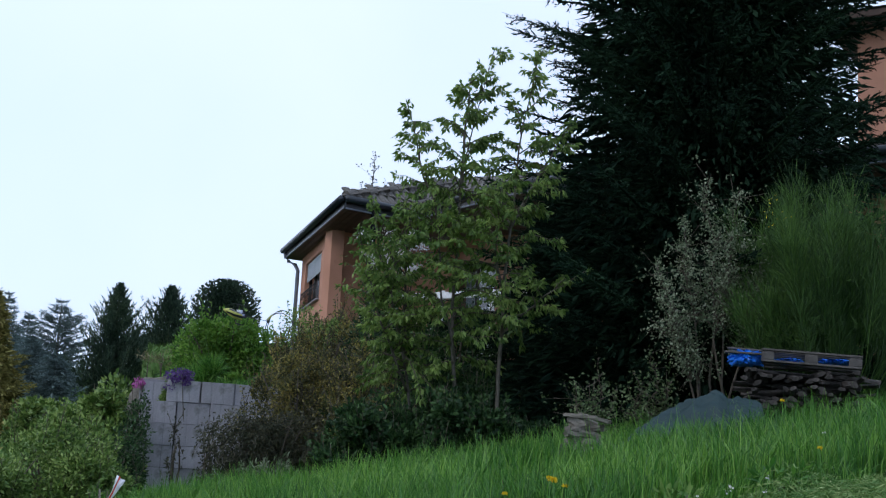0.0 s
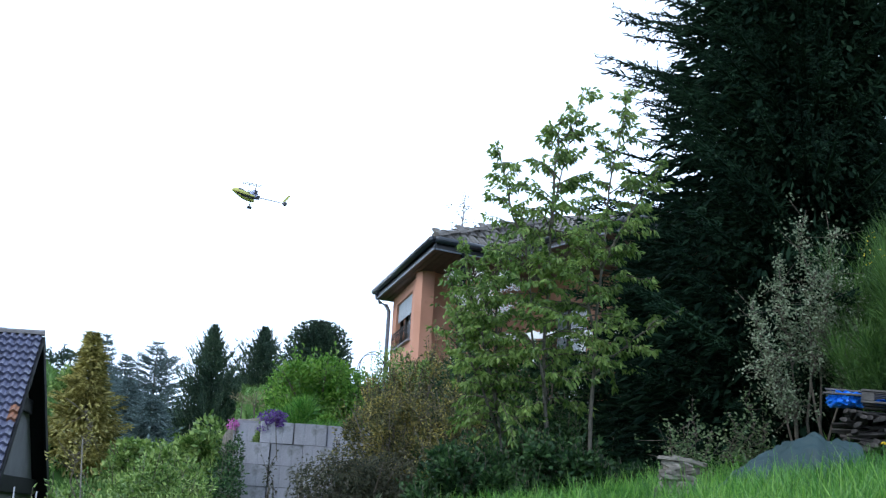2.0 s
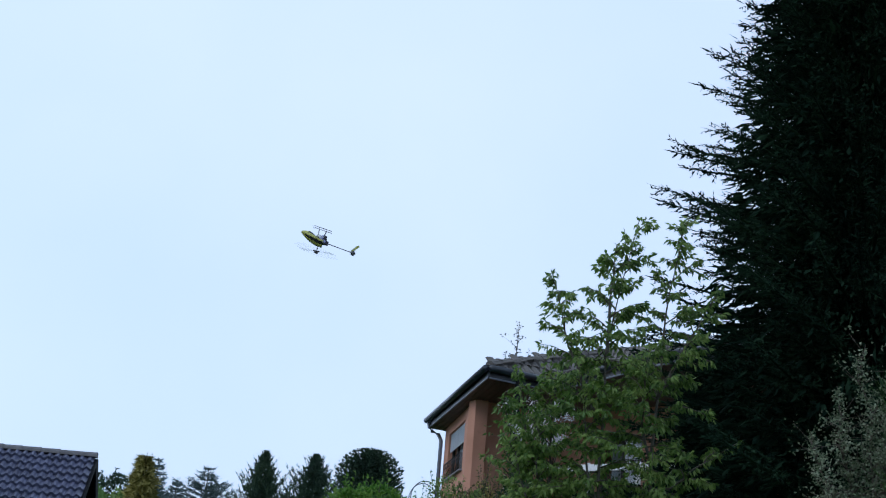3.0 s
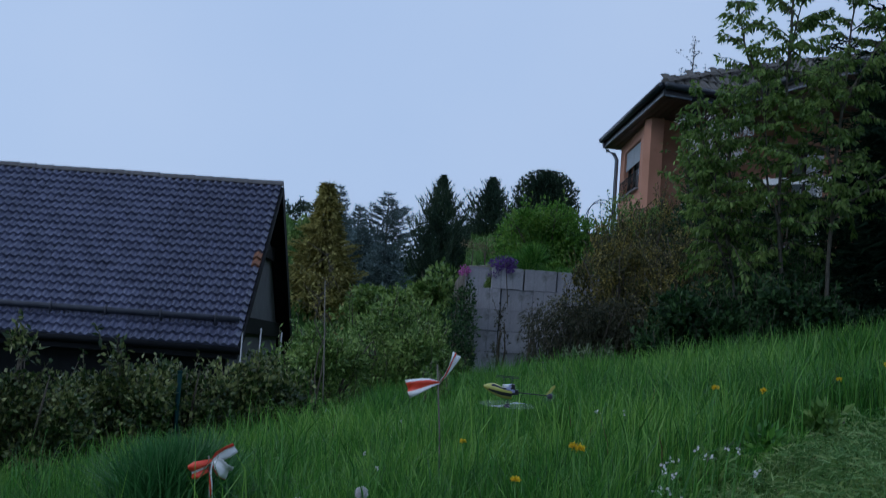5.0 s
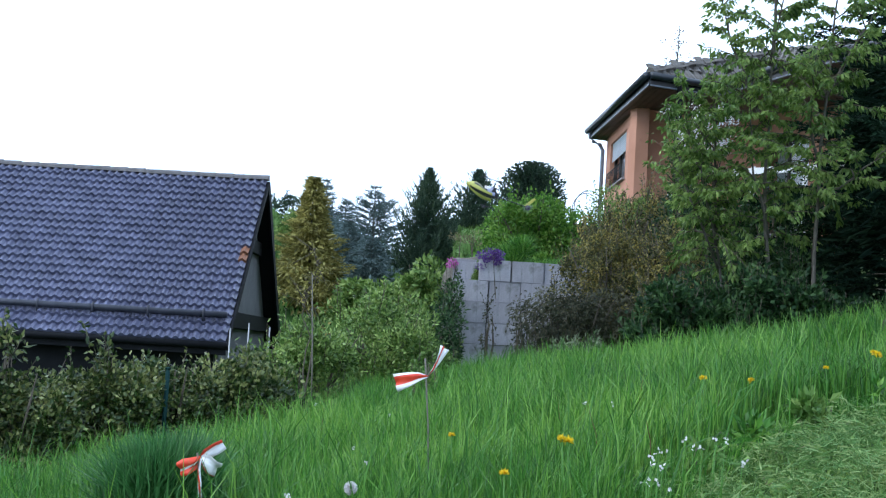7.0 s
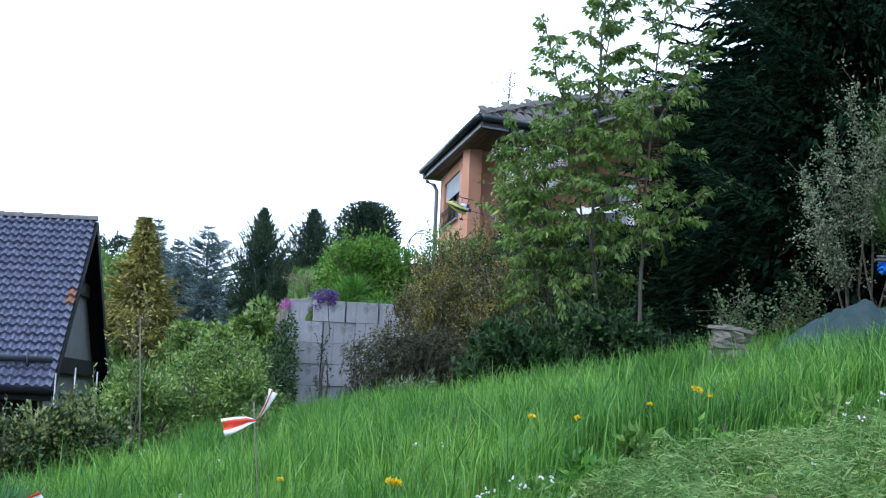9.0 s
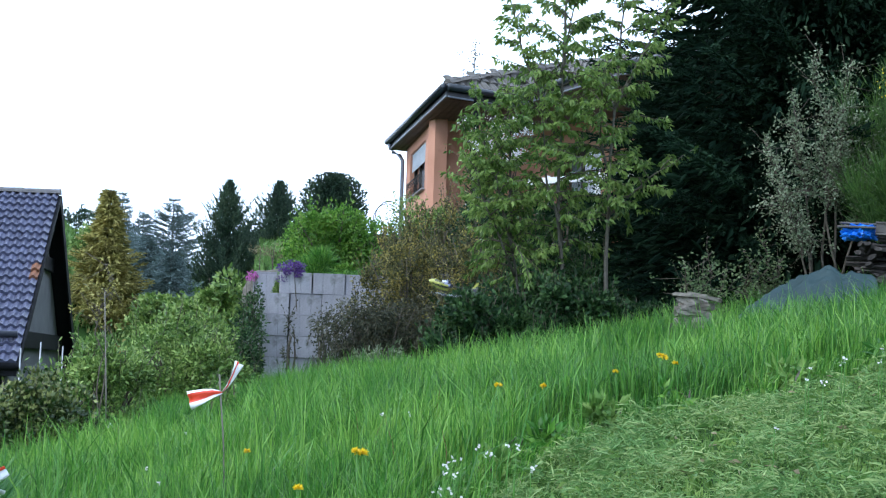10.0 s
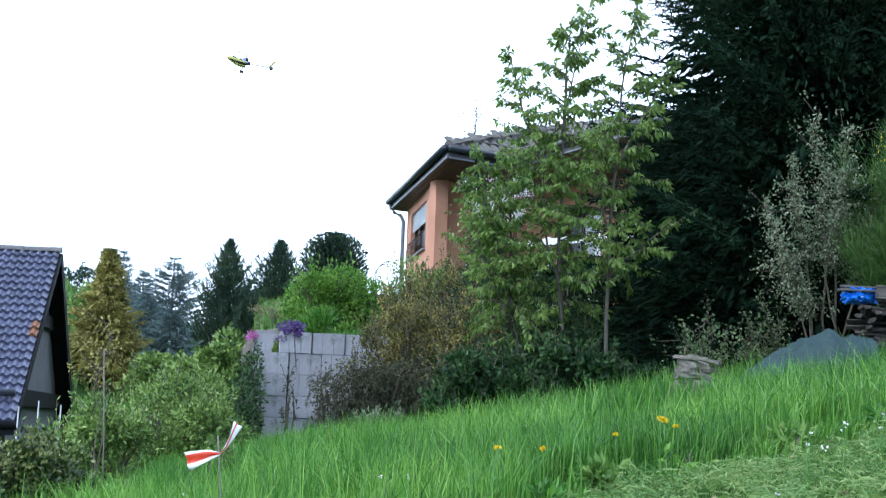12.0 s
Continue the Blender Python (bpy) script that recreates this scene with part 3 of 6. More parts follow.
    dp = [E1 + Vector((-0.05, -0.15, 0.02)), E1 + Vector((-0.03, -0.2, -0.12)), E1 + Vector((0.04, -0.25, -0.22)), E1 + Vector((0.22, -0.35, -0.32)), E1 + Vector((0.30, -0.38, -0.48)), E1 + Vector((0.30, -0.38, -3.6))]
    tube_part("downpipe", [[(p - org, 0.055) for p in dp]], M_GUTTER, house, "zinc downpipe with an offset bend", 10)
    # hipped roof
    R1, R2 = Vector((8.0, 31.6, 9.0)), Vector((14.5, 26.0, 9.0))
    bm = bmesh.new()
    lift = Vector((0, 0, 0.12))
    e = [bm.verts.new(p + lift) for p in ring]
    r1, r2 = bm.verts.new(R1), bm.verts.new(R2)
    bm.faces.new((e[0], e[1], r1)); bm.faces.new((e[1], e[2], r1)); bm.faces.new((e[2], e[3], r1)); bm.faces.new((e[3], e[4], r2, r1))
    bm.faces.new((e[4], e[5], r2)); bm.faces.new((e[5], e[6], r1, r2)); bm.faces.new((e[6], e[0], r1))
    roof = part("roof", loc(bm), M_OLDTILE, house, "weathered grey roof tiles")
    # courses of half-round tiles on the two slopes in view
    V, F = [], []
    rng = np.random.default_rng(5)
    for a, b, c, d in ((EM + lift, E4 + lift, R2, R1), (E3 + lift, EM + lift, R1, R1), (E2 + lift, E3 + lift, R1, R1), (E1 + lift, E2 + lift, R1, R1)):
        along = (b - a).normalized()
        nrm = (b - a).cross(R1 - a).normalized()
        if nrm.z < 0:
            nrm = -nrm
        upv = nrm.cross(along)
        if upv.z < 0:
            upv = -upv
        H = (R1 - a).dot(upv); L = (b - a).length
        s1, s2 = (d - a).dot(along), (c - a).dot(along)
        r = 0
        while r * 0.33 < H - 0.1:
            h0 = r * 0.33
            f = h0 / H
            u, u1 = s1 * f, L + (s2 - L) * f
            while u < u1 - 0.1:
                k = len(V)
                for hh, li in ((h0 - 0.02, 0.07), (h0 + 0.36, 0.03)):
                    for q in range(5):
                        w = math.pi * q / 4
                        V.append(a + along * (u + 0.12 - 0.115 * math.cos(w)) + upv * hh + nrm * (li + 0.055 * math.sin(w) + rng.normal(0, 0.004)) - org)
                F += [(k + q, k + q + 1, k + 6 + q, k + 5 + q) for q in range(4)]
                F.append((k, k + 1, k + 2, k + 3, k + 4))
                u += 0.24
            r += 1
    tagged(link("roof_tiles", raw("roof_tiles", V, F, M_OLDTILE), roof), kind="stuff")
    # hip caps
    caps = []
    for a, b in ((E2 + lift, R1), (E3 + lift, R1), (R1, R2)):
        n = int((b - a).length / 0.36)
        for i in range(n):
            p, q = a.lerp(b, i / n), a.lerp(b, (i + 1.15) / n)
            caps.append([(p - org + Vector((0, 0, 0.05)), 0.13), (q - org + Vector((0, 0, 0.05)), 0.105)])
    tagged(tube_part("hip_tiles", caps, M_OLDTILE, roof, "", 8, False), kind="stuff")
    # terrace balustrade with white boards under the deep eave
    a = W2 - inw * 1.5 - run * 0.2
    for k in range(4):
        p = a + run * (3.2 + k * 1.2)
        part("baluster", loc(box_bm((0.08, 0.08, 1.0), (p.x, p.y, 4.95), 0.006)), M_LABEL, house)
    for z, h in ((5.34, 0.14),):
        mid = a + run * 5.0
        part("rail", loc(box_bm((4.0, 0.05, h), (mid.x, mid.y - 0.07, z), 0.006, Matrix.Rotation(math.atan2(run.y, run.x), 4, "Z"))), M_LABEL, house, "white balustrade board")
    # a taller wing further along the slope
    c = W2 + run * 14.6 + inw * 3.9
    wing_rot = Matrix.Rotation(math.atan2(run.y, run.x), 4, "Z")
    part("wing_wall", loc(box_bm((4.6, 6.4, 7.2), (c.x, c.y, 7.2), 0.01, wing_rot)), M_SALMON, house, "salmon rendered wing wall")
    part("wing_soffit", loc(box_bm((5.8, 7.6, 0.16), (c.x, c.y, 10.88), 0.02, wing_rot)), M_SOFFIT, house)
    bm = bmesh.new()
    lo = [wing_rot @ Vector((sx * 2.95, sy * 3.85, 0)) + Vector((c.x, c.y, 10.98)) for sx, sy in ((-1, -1), (1, -1), (1, 1), (-1, 1))]
    hi = [wing_rot @ Vector((sx * 0.6, 0, 0)) + Vector((c.x, c.y, 12.4)) for sx in (-1, 1)]
    v = [bm.verts.new(p) for p in lo]; w = [bm.verts.new(p) for p in hi]
    for f in ((v[0], v[1], w[1], w[0]), (v[2], v[3], w[0], w[1]), (v[1], v[2], w[1]), (v[3], v[0], w[0]), (v[3], v[2], v[1], v[0])):
        bm.faces.new(f)
    part("wing_roof", loc(bm), M_OLDTILE, house, "weathered hipped wing roof")
    p = E2 + inw * 0.7 + run * 0.3
    part("post", loc(box_bm((0.12, 0.12, 3.5), (p.x, p.y, 5.68), 0.008)), M_BLACK, house, "dark roof post")
    return house


salmon_house()


# ---- retaining wall of concrete blocks, each with grooves on its face ----
def retaining_wall():
    wall = thing("retaining_wall", (1.3, 22.2, 0.0), "stepped retaining wall of grey grooved concrete blocks", "wall")
    bw, bh, bd = 0.54, 0.352, 0.40
    grooves = (-0.10, 0.09)
    xs = [(-bw / 2 + 0.003, 0.012), (-bw / 2 + 0.014, 0)]
    for g in grooves:
        xs += [(g - 0.010, 0), (g - 0.004, 0.006), (g + 0.004, 0.006), (g + 0.010, 0)]
    xs += [(bw / 2 - 0.014, 0), (bw / 2 - 0.003, 0.012)]
    def block(hh):
        bm = bmesh.new()
        n = len(xs)
        lo = [bm.verts.new((x, -bd / 2 + d, -hh / 2 + 0.002)) for x, d in xs]
        hi = [bm.verts.new((x, -bd / 2 + d, hh / 2 - 0.002)) for x, d in xs]
        for k in range(n - 1):
            bm.faces.new((lo[k], lo[k + 1], hi[k + 1], hi[k]))
        bl = [bm.verts.new((s * (bw / 2 - 0.003), bd / 2, z)) for s, z in ((-1, -hh / 2 + 0.002), (1, -hh / 2 + 0.002), (1, hh / 2 - 0.002), (-1, hh / 2 - 0.002))]
        bm.faces.new((bl[3], bl[2], bl[1], bl[0]))
        bm.faces.new((lo[-1], bl[1], bl[2], hi[-1])); bm.faces.new((bl[0], lo[0], hi[0], bl[3]))
        bm.faces.new([*hi, bl[2], bl[3]]); bm.faces.new([bl[1], *reversed(lo), ][0:1] + list(reversed(lo)) + [bl[0]])
        return bm
    first = part("block", block(bh), M_CONC, wall)
    rng = np.random.default_rng(8)
    used = False
    def put(x, y, z, turn=0.0):
        nonlocal used
        ob = first if not used else link("block", first.data, wall)
        used = True
        ob.matrix_basis = pose(x - 1.3 + rng.normal(0, 0.005), y - 22.2 + rng.normal(0, 0.012), z, 0, 0, turn + rng.normal(0, 0.5))
    for r in range(7):
        z = 2.68 - r * (bh + 0.004)
        start = 0.87 if r == 0 else 0.49
        for k in range(4 if r == 0 else 6):
            x = start + k * (bw + 0.006)
            y = 22.2 + (0.05 if r == 0 else 0) + (0.05 if k % 2 and r == 1 else 0)
            put(x, y, z)
    for r in range(7):                       # the end of the wall turns back into the slope
        z = 2.70 - r * (bh + 0.004)
        for k in range(3):
            put(0.36 + 0.02 * k, 22.72 + k * (bw + 0.006), z, 90)
    for k in range(2):                       # a greened block set back on the corner
        put(0.48 + 0.5 * k, 22.62, 2.66 + 0.0 * k)


retaining_wall()


# ---- plants ----
def lump_points(n, centre, radii, rng, lumps=14, spread=0.74, size=0.34):
    """Leaf places on the shells of many overlapping clumps in an ellipsoid."""
    c = rng.normal(size=(lumps, 3)); c[:, :2] = unit(c[:, :2]) * (rng.random((lumps, 1)) ** 0.5) * spread
    c[:, 2] = -0.75 + 1.40 * rng.random(lumps)
    c[:, :2] *= np.sqrt(np.clip(1.05 - np.clip(c[:, 2:], 0, None) ** 2 * 1.6, 0.05, 1))
    k = rng.integers(0, lumps, n)
    s = size * (0.45 + 1.0 * rng.random(lumps))
    d = sphere_dirs(n, rng)
    rr = s[k] * (0.55 + 0.5 * rng.random(n) ** 0.6)
    p = c[k] + d * rr[:, None]
    return np.asarray(centre) + p * np.asarray(radii), d


def shrub(name, label, category, x, y, rx, ry, top, n, L, W, mat, seed, bottom=None, lumps=18, stems=9, size=0.34, droop=0.0, sprigs=0, bark=None, group="", fold=0.12, jitter=0.8, out=1.0):
    rng = np.random.default_rng(seed)
    z0 = gz(x, y)
    low = z0 if bottom is None else bottom
    h = top - low
    plant = thing(name, (x, y, z0 - 0.03), label, category, group)
    base = np.array((0, 0, low - z0 + h * 0.45))
    P, D = lump_points(n, base, (rx, ry, h * 0.53), rng, lumps, 0.74 + (0.34 - size), size)
    keep = P[:, 2] > 0.0
    P, D = P[keep], D[keep]
    D = D * out + rng.normal(size=P.shape) * jitter + np.array((0, 0, 0.35 - droop))
    paths = []
    for k in range(stems):
        w = rng.random() * 2 * math.pi
        q = rng.random() * 0.8
        tip = Vector((math.cos(w) * rx * q, math.sin(w) * ry * q, low - z0 + h * (0.55 + 0.35 * rng.random())))
        foot = Vector((math.cos(w) * rx * 0.12, math.sin(w) * ry * 0.12, 0))
        m = foot.lerp(tip, 0.5) + Vector((rng.normal(0, 0.05), rng.normal(0, 0.05), h * 0.06))
        paths.append([(foot, 0.012 + 0.008 * h), (m, 0.010 + 0.004 * h), (tip, 0.004)])
    if sprigs:
        a = rng.integers(0, len(P), sprigs)
        EP, ED = [], []
        for i in a:
            d = Vector(D[i]).normalized() * 0.35 + Vector((rng.normal(0, 0.2), rng.normal(0, 0.2), 1.0 - droop * 1.6))
            d.normalize()
            ln = (0.12 + 0.34 * rng.random() ** 1.5) * min(1.5, max(0.6, h * 0.6))
            p0 = Vector(P[i])
            paths.append([(p0, 0.005), (p0 + d * ln, 0.002)])
            for s in np.linspace(0.15, 1.0, 9):
                EP.append(p0 + d * ln * s); ED.append(d * 0.6 + Vector(rng.normal(size=3)) * 0.7)
        P, D = np.concatenate([P, np.array(EP)]), np.concatenate([D, np.array(ED)])
    tagged(tube_part("stem", paths, bark or M_BARK, plant, "", 5), kind="stuff")
    foliage("crown", P, D, L * (0.65 + 0.6 * rng.random(len(P))), W * (0.7 + 0.5 * rng.random(len(P))), mat, plant, rng, fold=fold, bend=droop * 0.5)
    return plant


def conifer(name, label, x, y, top, radius, mat, seed, style="spruce", levels=40, per=8, twig=0.28, tw=0.05, dense=1.0, low=0.2, base=None, taper=0.85, rise=0.1, inner=0, lift=0.0, fine=False, rough=0.0, seen=None):
    """A trunk with whorls of boughs; sprays sit along each bough and its side twigs."""
    rng = np.random.default_rng(seed)
    z0 = gz(x, y) if base is None else base
    H = top - z0
    tree = thing(name, (x, y, z0 - 0.05), label, "tree")
    tube_part("trunk", [[((0, 0, 0), 0.02 * H), ((rng.normal(0, 0.02), rng.normal(0, 0.02), H * 0.5), 0.012 * H), ((0, 0, H * 0.99), 0.01)]], M_BARK, tree, "", 8)
    boughs, P, D, Ls = [], [], [], []
    for lv in range(levels):
        f = low / H + (1 - low / H) * (lv + rng.random() * 0.6) / levels
        z = H * f
        if style == "dome":
            reach = radius * math.sqrt(max(0.02, 1 - (max(0, f - 0.35) / 0.65) ** 2.4))
        elif style == "column":
            reach = radius * (min(1, f / 0.25 + 0.55)) * (1 - f ** 1.5) ** taper * (0.8 + 0.35 * rng.random()) + 0.03
        else:
            reach = radius * (1 - f) ** taper + 0.06
        high = seen is not None and z > seen        # above all that comes into view: fewer boughs
        for b in range(per // 2 if high else per):
            w = 2 * math.pi * (b + rng.random() * 0.7) / per * (2 if high else 1) + lv * 0.7
            lumpy = 1 + rough * noise.noise(Vector((math.cos(w) * 1.7, math.sin(w) * 1.7, z * 4.5 / radius + seed)))
            ln = reach * lumpy * ((0.62 + 0.56 * rng.random()) if style != "dome" else (0.93 + 0.10 * rng.random()))
            dirh = Vector((math.cos(w), math.sin(w), 0))
            if style == "spruce":
                pts = [Vector((0, 0, z)) + dirh * ln * s + Vector((0, 0, ln * ((rise + lift * f) * s - 0.42 * s * s + 0.34 * s ** 3))) for s in (0, 0.35, 0.7, 1)]
            else:
                up = 0.9 if style == "column" else 0.45
                pts = [Vector((0, 0, z - ln * up * 0.5)) + dirh * ln * s + Vector((0, 0, ln * up * s * s)) for s in (0, 0.35, 0.7, 1)]
            boughs.append([(p, max(0.004, 0.02 * ln * (1 - i / 3.3))) for i, p in enumerate(pts)])
            m = max(4, int(ln / 0.09 * dense * (0.4 if high else 1)))
            for i in range(m):
                s = (0.12 + 0.88 * (i + rng.random()) / m)
                k = min(2, int(s * 2.999 / 1.0 * 1.0)) if s < 1 else 2
                seg = s * 3 - k
                p = pts[k].lerp(pts[min(3, k + 1)], min(1, max(0, seg)))
                ahead = (pts[min(3, k + 1)] - pts[k]).normalized()
                sd = ahead.cross(Vector((0, 0, 1))).normalized()
                for sg in (-1, 1):
                    d = ahead * (0.75 + 0.3 * rng.random()) + sd * sg * (0.5 + 0.6 * rng.random()) * min(1.0, reach / 0.35) + Vector((0, 0, rng.normal(-0.12 if style == "spruce" else 0.35, 0.28)))
                    tl = min(twig, 0.10 + 0.45 * reach) * (0.5 + 0.7 * rng.random()) * (1.15 - 0.55 * s)
                    P.append(p); D.append(d); Ls.append(tl)
                    d.normalize()
                    for q in ((0.1, 0.24, 0.38, 0.52, 0.66, 0.8, 0.94) if fine else (0.35, 0.6, 0.85)):
                        P.append(p + d * tl * q)
                        D.append(d + Vector(rng.normal(0, 0.55, 3)))
                        Ls.append(tl * (0.32 if fine else 0.5))
            P.append(pts[3]); D.append(pts[3] - pts[2]); Ls.append(min(twig, 0.1 + reach) * 0.7)
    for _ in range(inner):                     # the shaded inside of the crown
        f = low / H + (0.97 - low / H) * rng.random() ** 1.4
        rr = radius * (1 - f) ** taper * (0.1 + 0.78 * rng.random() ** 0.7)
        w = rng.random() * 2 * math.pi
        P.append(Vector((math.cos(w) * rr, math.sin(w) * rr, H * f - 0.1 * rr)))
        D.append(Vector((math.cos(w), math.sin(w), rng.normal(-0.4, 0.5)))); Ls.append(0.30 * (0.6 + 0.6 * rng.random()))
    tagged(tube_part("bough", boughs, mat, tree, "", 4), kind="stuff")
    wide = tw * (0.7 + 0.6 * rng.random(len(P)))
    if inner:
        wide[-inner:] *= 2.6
    foliage("crown", np.array(P), np.array(D), np.array(Ls), wide, mat, tree, rng, fold=0.2)
    return tree


def leader_tree(name, label, x, y, leaders, mat, seed, L=0.11, W=0.05, leaf_gap=0.035, side=1.0, bark=None, category="tree", low=0.35, droop=0.9, trunk=0.032, branches=22, group="", fork=0.3, flare=1.0, tuft=0.14):
    """A young broadleaf tree: leaders climb from one foot; side branches arch out and carry hanging leaves all along."""
    rng = np.random.default_rng(seed)
    z0 = gz(x, y)
    tree = thing(name, (x, y, z0 - 0.05), label, category, group)
    wood, P, D = [], [], []
    trunks = []
    for tx, ty, tz in leaders:
        tip = Vector((tx - x, ty - y, tz - z0))
        pts = []
        for i in range(9):
            s = i / 8
            fan = max(0.0, (s - fork) / (1 - fork)) ** 0.9
            p = Vector((tip.x * fan, tip.y * fan, tip.z * s)) + Vector((rng.normal(0, 0.04), rng.normal(0, 0.04), 0)) * (1 if fork < s < 1 else 0)
            pts.append(p)
        trunks.append([(p, trunk * (1 - 0.92 * i / 8)) for i, p in enumerate(pts)])
        def on(s):
            k = min(7, int(s * 8)); return pts[k].lerp(pts[k + 1], s * 8 - k)
        for b in range(branches):
            s = low + (0.97 - low) * (b + rng.random() * 0.8) / branches
            w = b * 2.4 + rng.random() * 0.9
            ln = side * (tuft + 1.45 * flare * (1 - s)) * (0.6 + 0.6 * rng.random())
            d = Vector((math.cos(w), math.sin(w), 0.25 + 1.1 * s + 0.3 * rng.random())).normalized()
            p0 = on(s)
            bp = [p0 + d * ln * q + Vector((0, 0, -0.22 * ln * q * q)) for q in (0, 0.35, 0.7, 1.0)]
            wood.append([(q, 0.011 * (1.2 - i * 0.33)) for i, q in enumerate(bp)])
            m = int(ln / leaf_gap)
            for i in range(m):
                q = 0.18 + 0.82 * (i + rng.random()) / m
                k = min(2, int(q * 3)); c = bp[k].lerp(bp[k + 1], q * 3 - k)
                for _ in range(2):
                    P.append(c + Vector(rng.normal(0, 0.035, 3)))
                    D.append(Vector((rng.normal(0, 0.7), rng.normal(0, 0.7), -droop + rng.normal(0, 0.5))))
                if rng.random() < 0.16:      # a short spur with a tuft of leaves
                    e = c + Vector(rng.normal(0, 0.16, 3))
                    wood.append([(c, 0.004), (e, 0.002)])
                    for _ in range(7):
                        P.append(e + Vector(rng.normal(0, 0.05, 3)))
                        D.append(Vector((rng.normal(0, 0.7), rng.normal(0, 0.7), -droop + rng.normal(0, 0.5))))
        for i in range(int(pts[-1].z * 9)):  # leaves straight on the leader
            c = on(low + (1 - low) * rng.random() ** 0.7)
            P.append(c + Vector(rng.normal(0, 0.05, 3))); D.append(Vector((rng.normal(0, 0.8), rng.normal(0, 0.8), -droop)))
    tube_part("trunk", trunks, bark or M_BARK_PALE, tree, "", 7)
    tagged(tube_part("branch", wood, bark or M_BARK, tree, "", 5), kind="stuff")
    foliage("crown", np.array(P), np.array(D), L * (0.6 + 0.6 * rng.random(len(P))), W * (0.75 + 0.5 * rng.random(len(P))), mat, tree, rng, fold=0.18, bend=0.1)
    return tree


# laurel hedge along the lower edge of the meadow
HEDGE = [(-5.6, 10.0, 0.95), (-4.9, 10.3, 1.0), (-4.2, 10.6, 1.02), (-3.5, 11.0, 1.05), (-2.9, 11.5, 1.08), (-2.4, 12.0, 1.15), (-1.9, 12.5, 1.28)]
for i, (x, y, top) in enumerate(HEDGE):
    shrub("laurel_shrub", "clipped cherry laurel with glossy leaves, one of a hedge row", "hedge", x, y, 0.66, 0.55, top + 0.03, 12000, 0.054, 0.036, M_LAUREL, 20 + i, lumps=52, size=0.27, stems=8, sprigs=40, group="laurel hedge", bottom=gz(x, y) - 0.1)
shrub("privet_shrub", "tall loose green privet beside the block wall", "shrub", -0.62, 17.0, 0.95, 0.8, 2.18, 16000, 0.07, 0.03, M_PRIVET, 41, lumps=54, size=0.24, sprigs=260, bottom=0.3)
shrub("privet_shrub", "tall loose green privet beside the laurel hedge", "shrub", -1.5, 15.2, 0.75, 0.7, 1.7, 10000, 0.07, 0.03, M_PRIVET, 42, lumps=44, size=0.26, sprigs=160, bottom=0.2)
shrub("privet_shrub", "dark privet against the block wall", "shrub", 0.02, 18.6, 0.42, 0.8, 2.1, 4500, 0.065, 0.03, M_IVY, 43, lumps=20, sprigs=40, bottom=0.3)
shrub("privet_shrub", "low pale-tipped shrub at the meadow's edge", "shrub", -0.15, 13.0, 0.18, 0.2, 1.25, 700, 0.06, 0.026, M_PRIVET, 44, lumps=8, sprigs=30)
shrub("cotoneaster", "dark overhanging cotoneaster with fine bare twigs", "shrub", 2.2, 19.8, 1.3, 0.75, 2.45, 27000, 0.055, 0.024, M_DRAPE, 45, lumps=44, sprigs=420, droop=0.75, bottom=0.55)
shrub("barberry", "yellow and brown barberry with arching twigs", "shrub", 2.6, 20.9, 0.9, 0.8, 3.6, 17000, 0.055, 0.026, M_BROWN, 46, lumps=44, size=0.24, sprigs=380, bottom=1.7, droop=0.15)
shrub("barberry", "brown twiggy barberry under the cherry trees", "shrub", 3.4, 19.3, 0.95, 0.8, 3.7, 18000, 0.055, 0.026, M_BROWN, 47, lumps=44, size=0.24, sprigs=380, bottom=0.9, droop=0.2)
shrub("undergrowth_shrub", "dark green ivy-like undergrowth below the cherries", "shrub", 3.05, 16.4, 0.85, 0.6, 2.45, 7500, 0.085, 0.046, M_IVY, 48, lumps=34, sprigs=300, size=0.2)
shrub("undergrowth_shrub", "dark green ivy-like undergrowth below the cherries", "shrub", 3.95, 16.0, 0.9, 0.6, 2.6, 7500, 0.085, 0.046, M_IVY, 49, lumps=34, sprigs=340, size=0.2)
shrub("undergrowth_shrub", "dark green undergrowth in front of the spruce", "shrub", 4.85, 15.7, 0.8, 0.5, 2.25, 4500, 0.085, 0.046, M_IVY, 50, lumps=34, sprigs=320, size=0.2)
# added thickets: their dark leaves stand in for the shadowed gap below the house
shrub("shade_thicket", "tangled thicket added below the house, shade in its dull leaf colour", "shrub", 3.9, 21.2, 0.9, 0.8, 4.3, 13000, 0.075, 0.04, M_IVY, 130, lumps=30, sprigs=120, bottom=2.0)
shrub("shade_thicket", "tangled thicket added below the house, leaves darkened for shade", "shrub", 4.9, 20.2, 1.0, 0.8, 4.35, 13000, 0.075, 0.04, M_IVY, 131, lumps=30, sprigs=100, bottom=1.8)
shrub("shade_thicket", "tangled thicket added behind the cherries, leaves darkened for shade", "shrub", 4.4, 18.3, 1.1, 0.7, 3.3, 14000, 0.065, 0.034, M_IVY, 132, lumps=44, size=0.22, sprigs=300, bottom=1.4)
shrub("terrace_shrub", "bright green rounded shrub on the terrace", "shrub", 1.72, 25.0, 1.15, 1.0, 4.45, 17000, 0.085, 0.045, M_BRIGHT, 53, lumps=56, size=0.26, sprigs=260, bottom=2.8)
shrub("terrace_shrub", "yellow-green shrub at the terrace edge", "shrub", 2.75, 22.9, 0.6, 0.6, 4.05, 4800, 0.06, 0.028, M_BROWN, 54, lumps=24, sprigs=140, bottom=2.6)
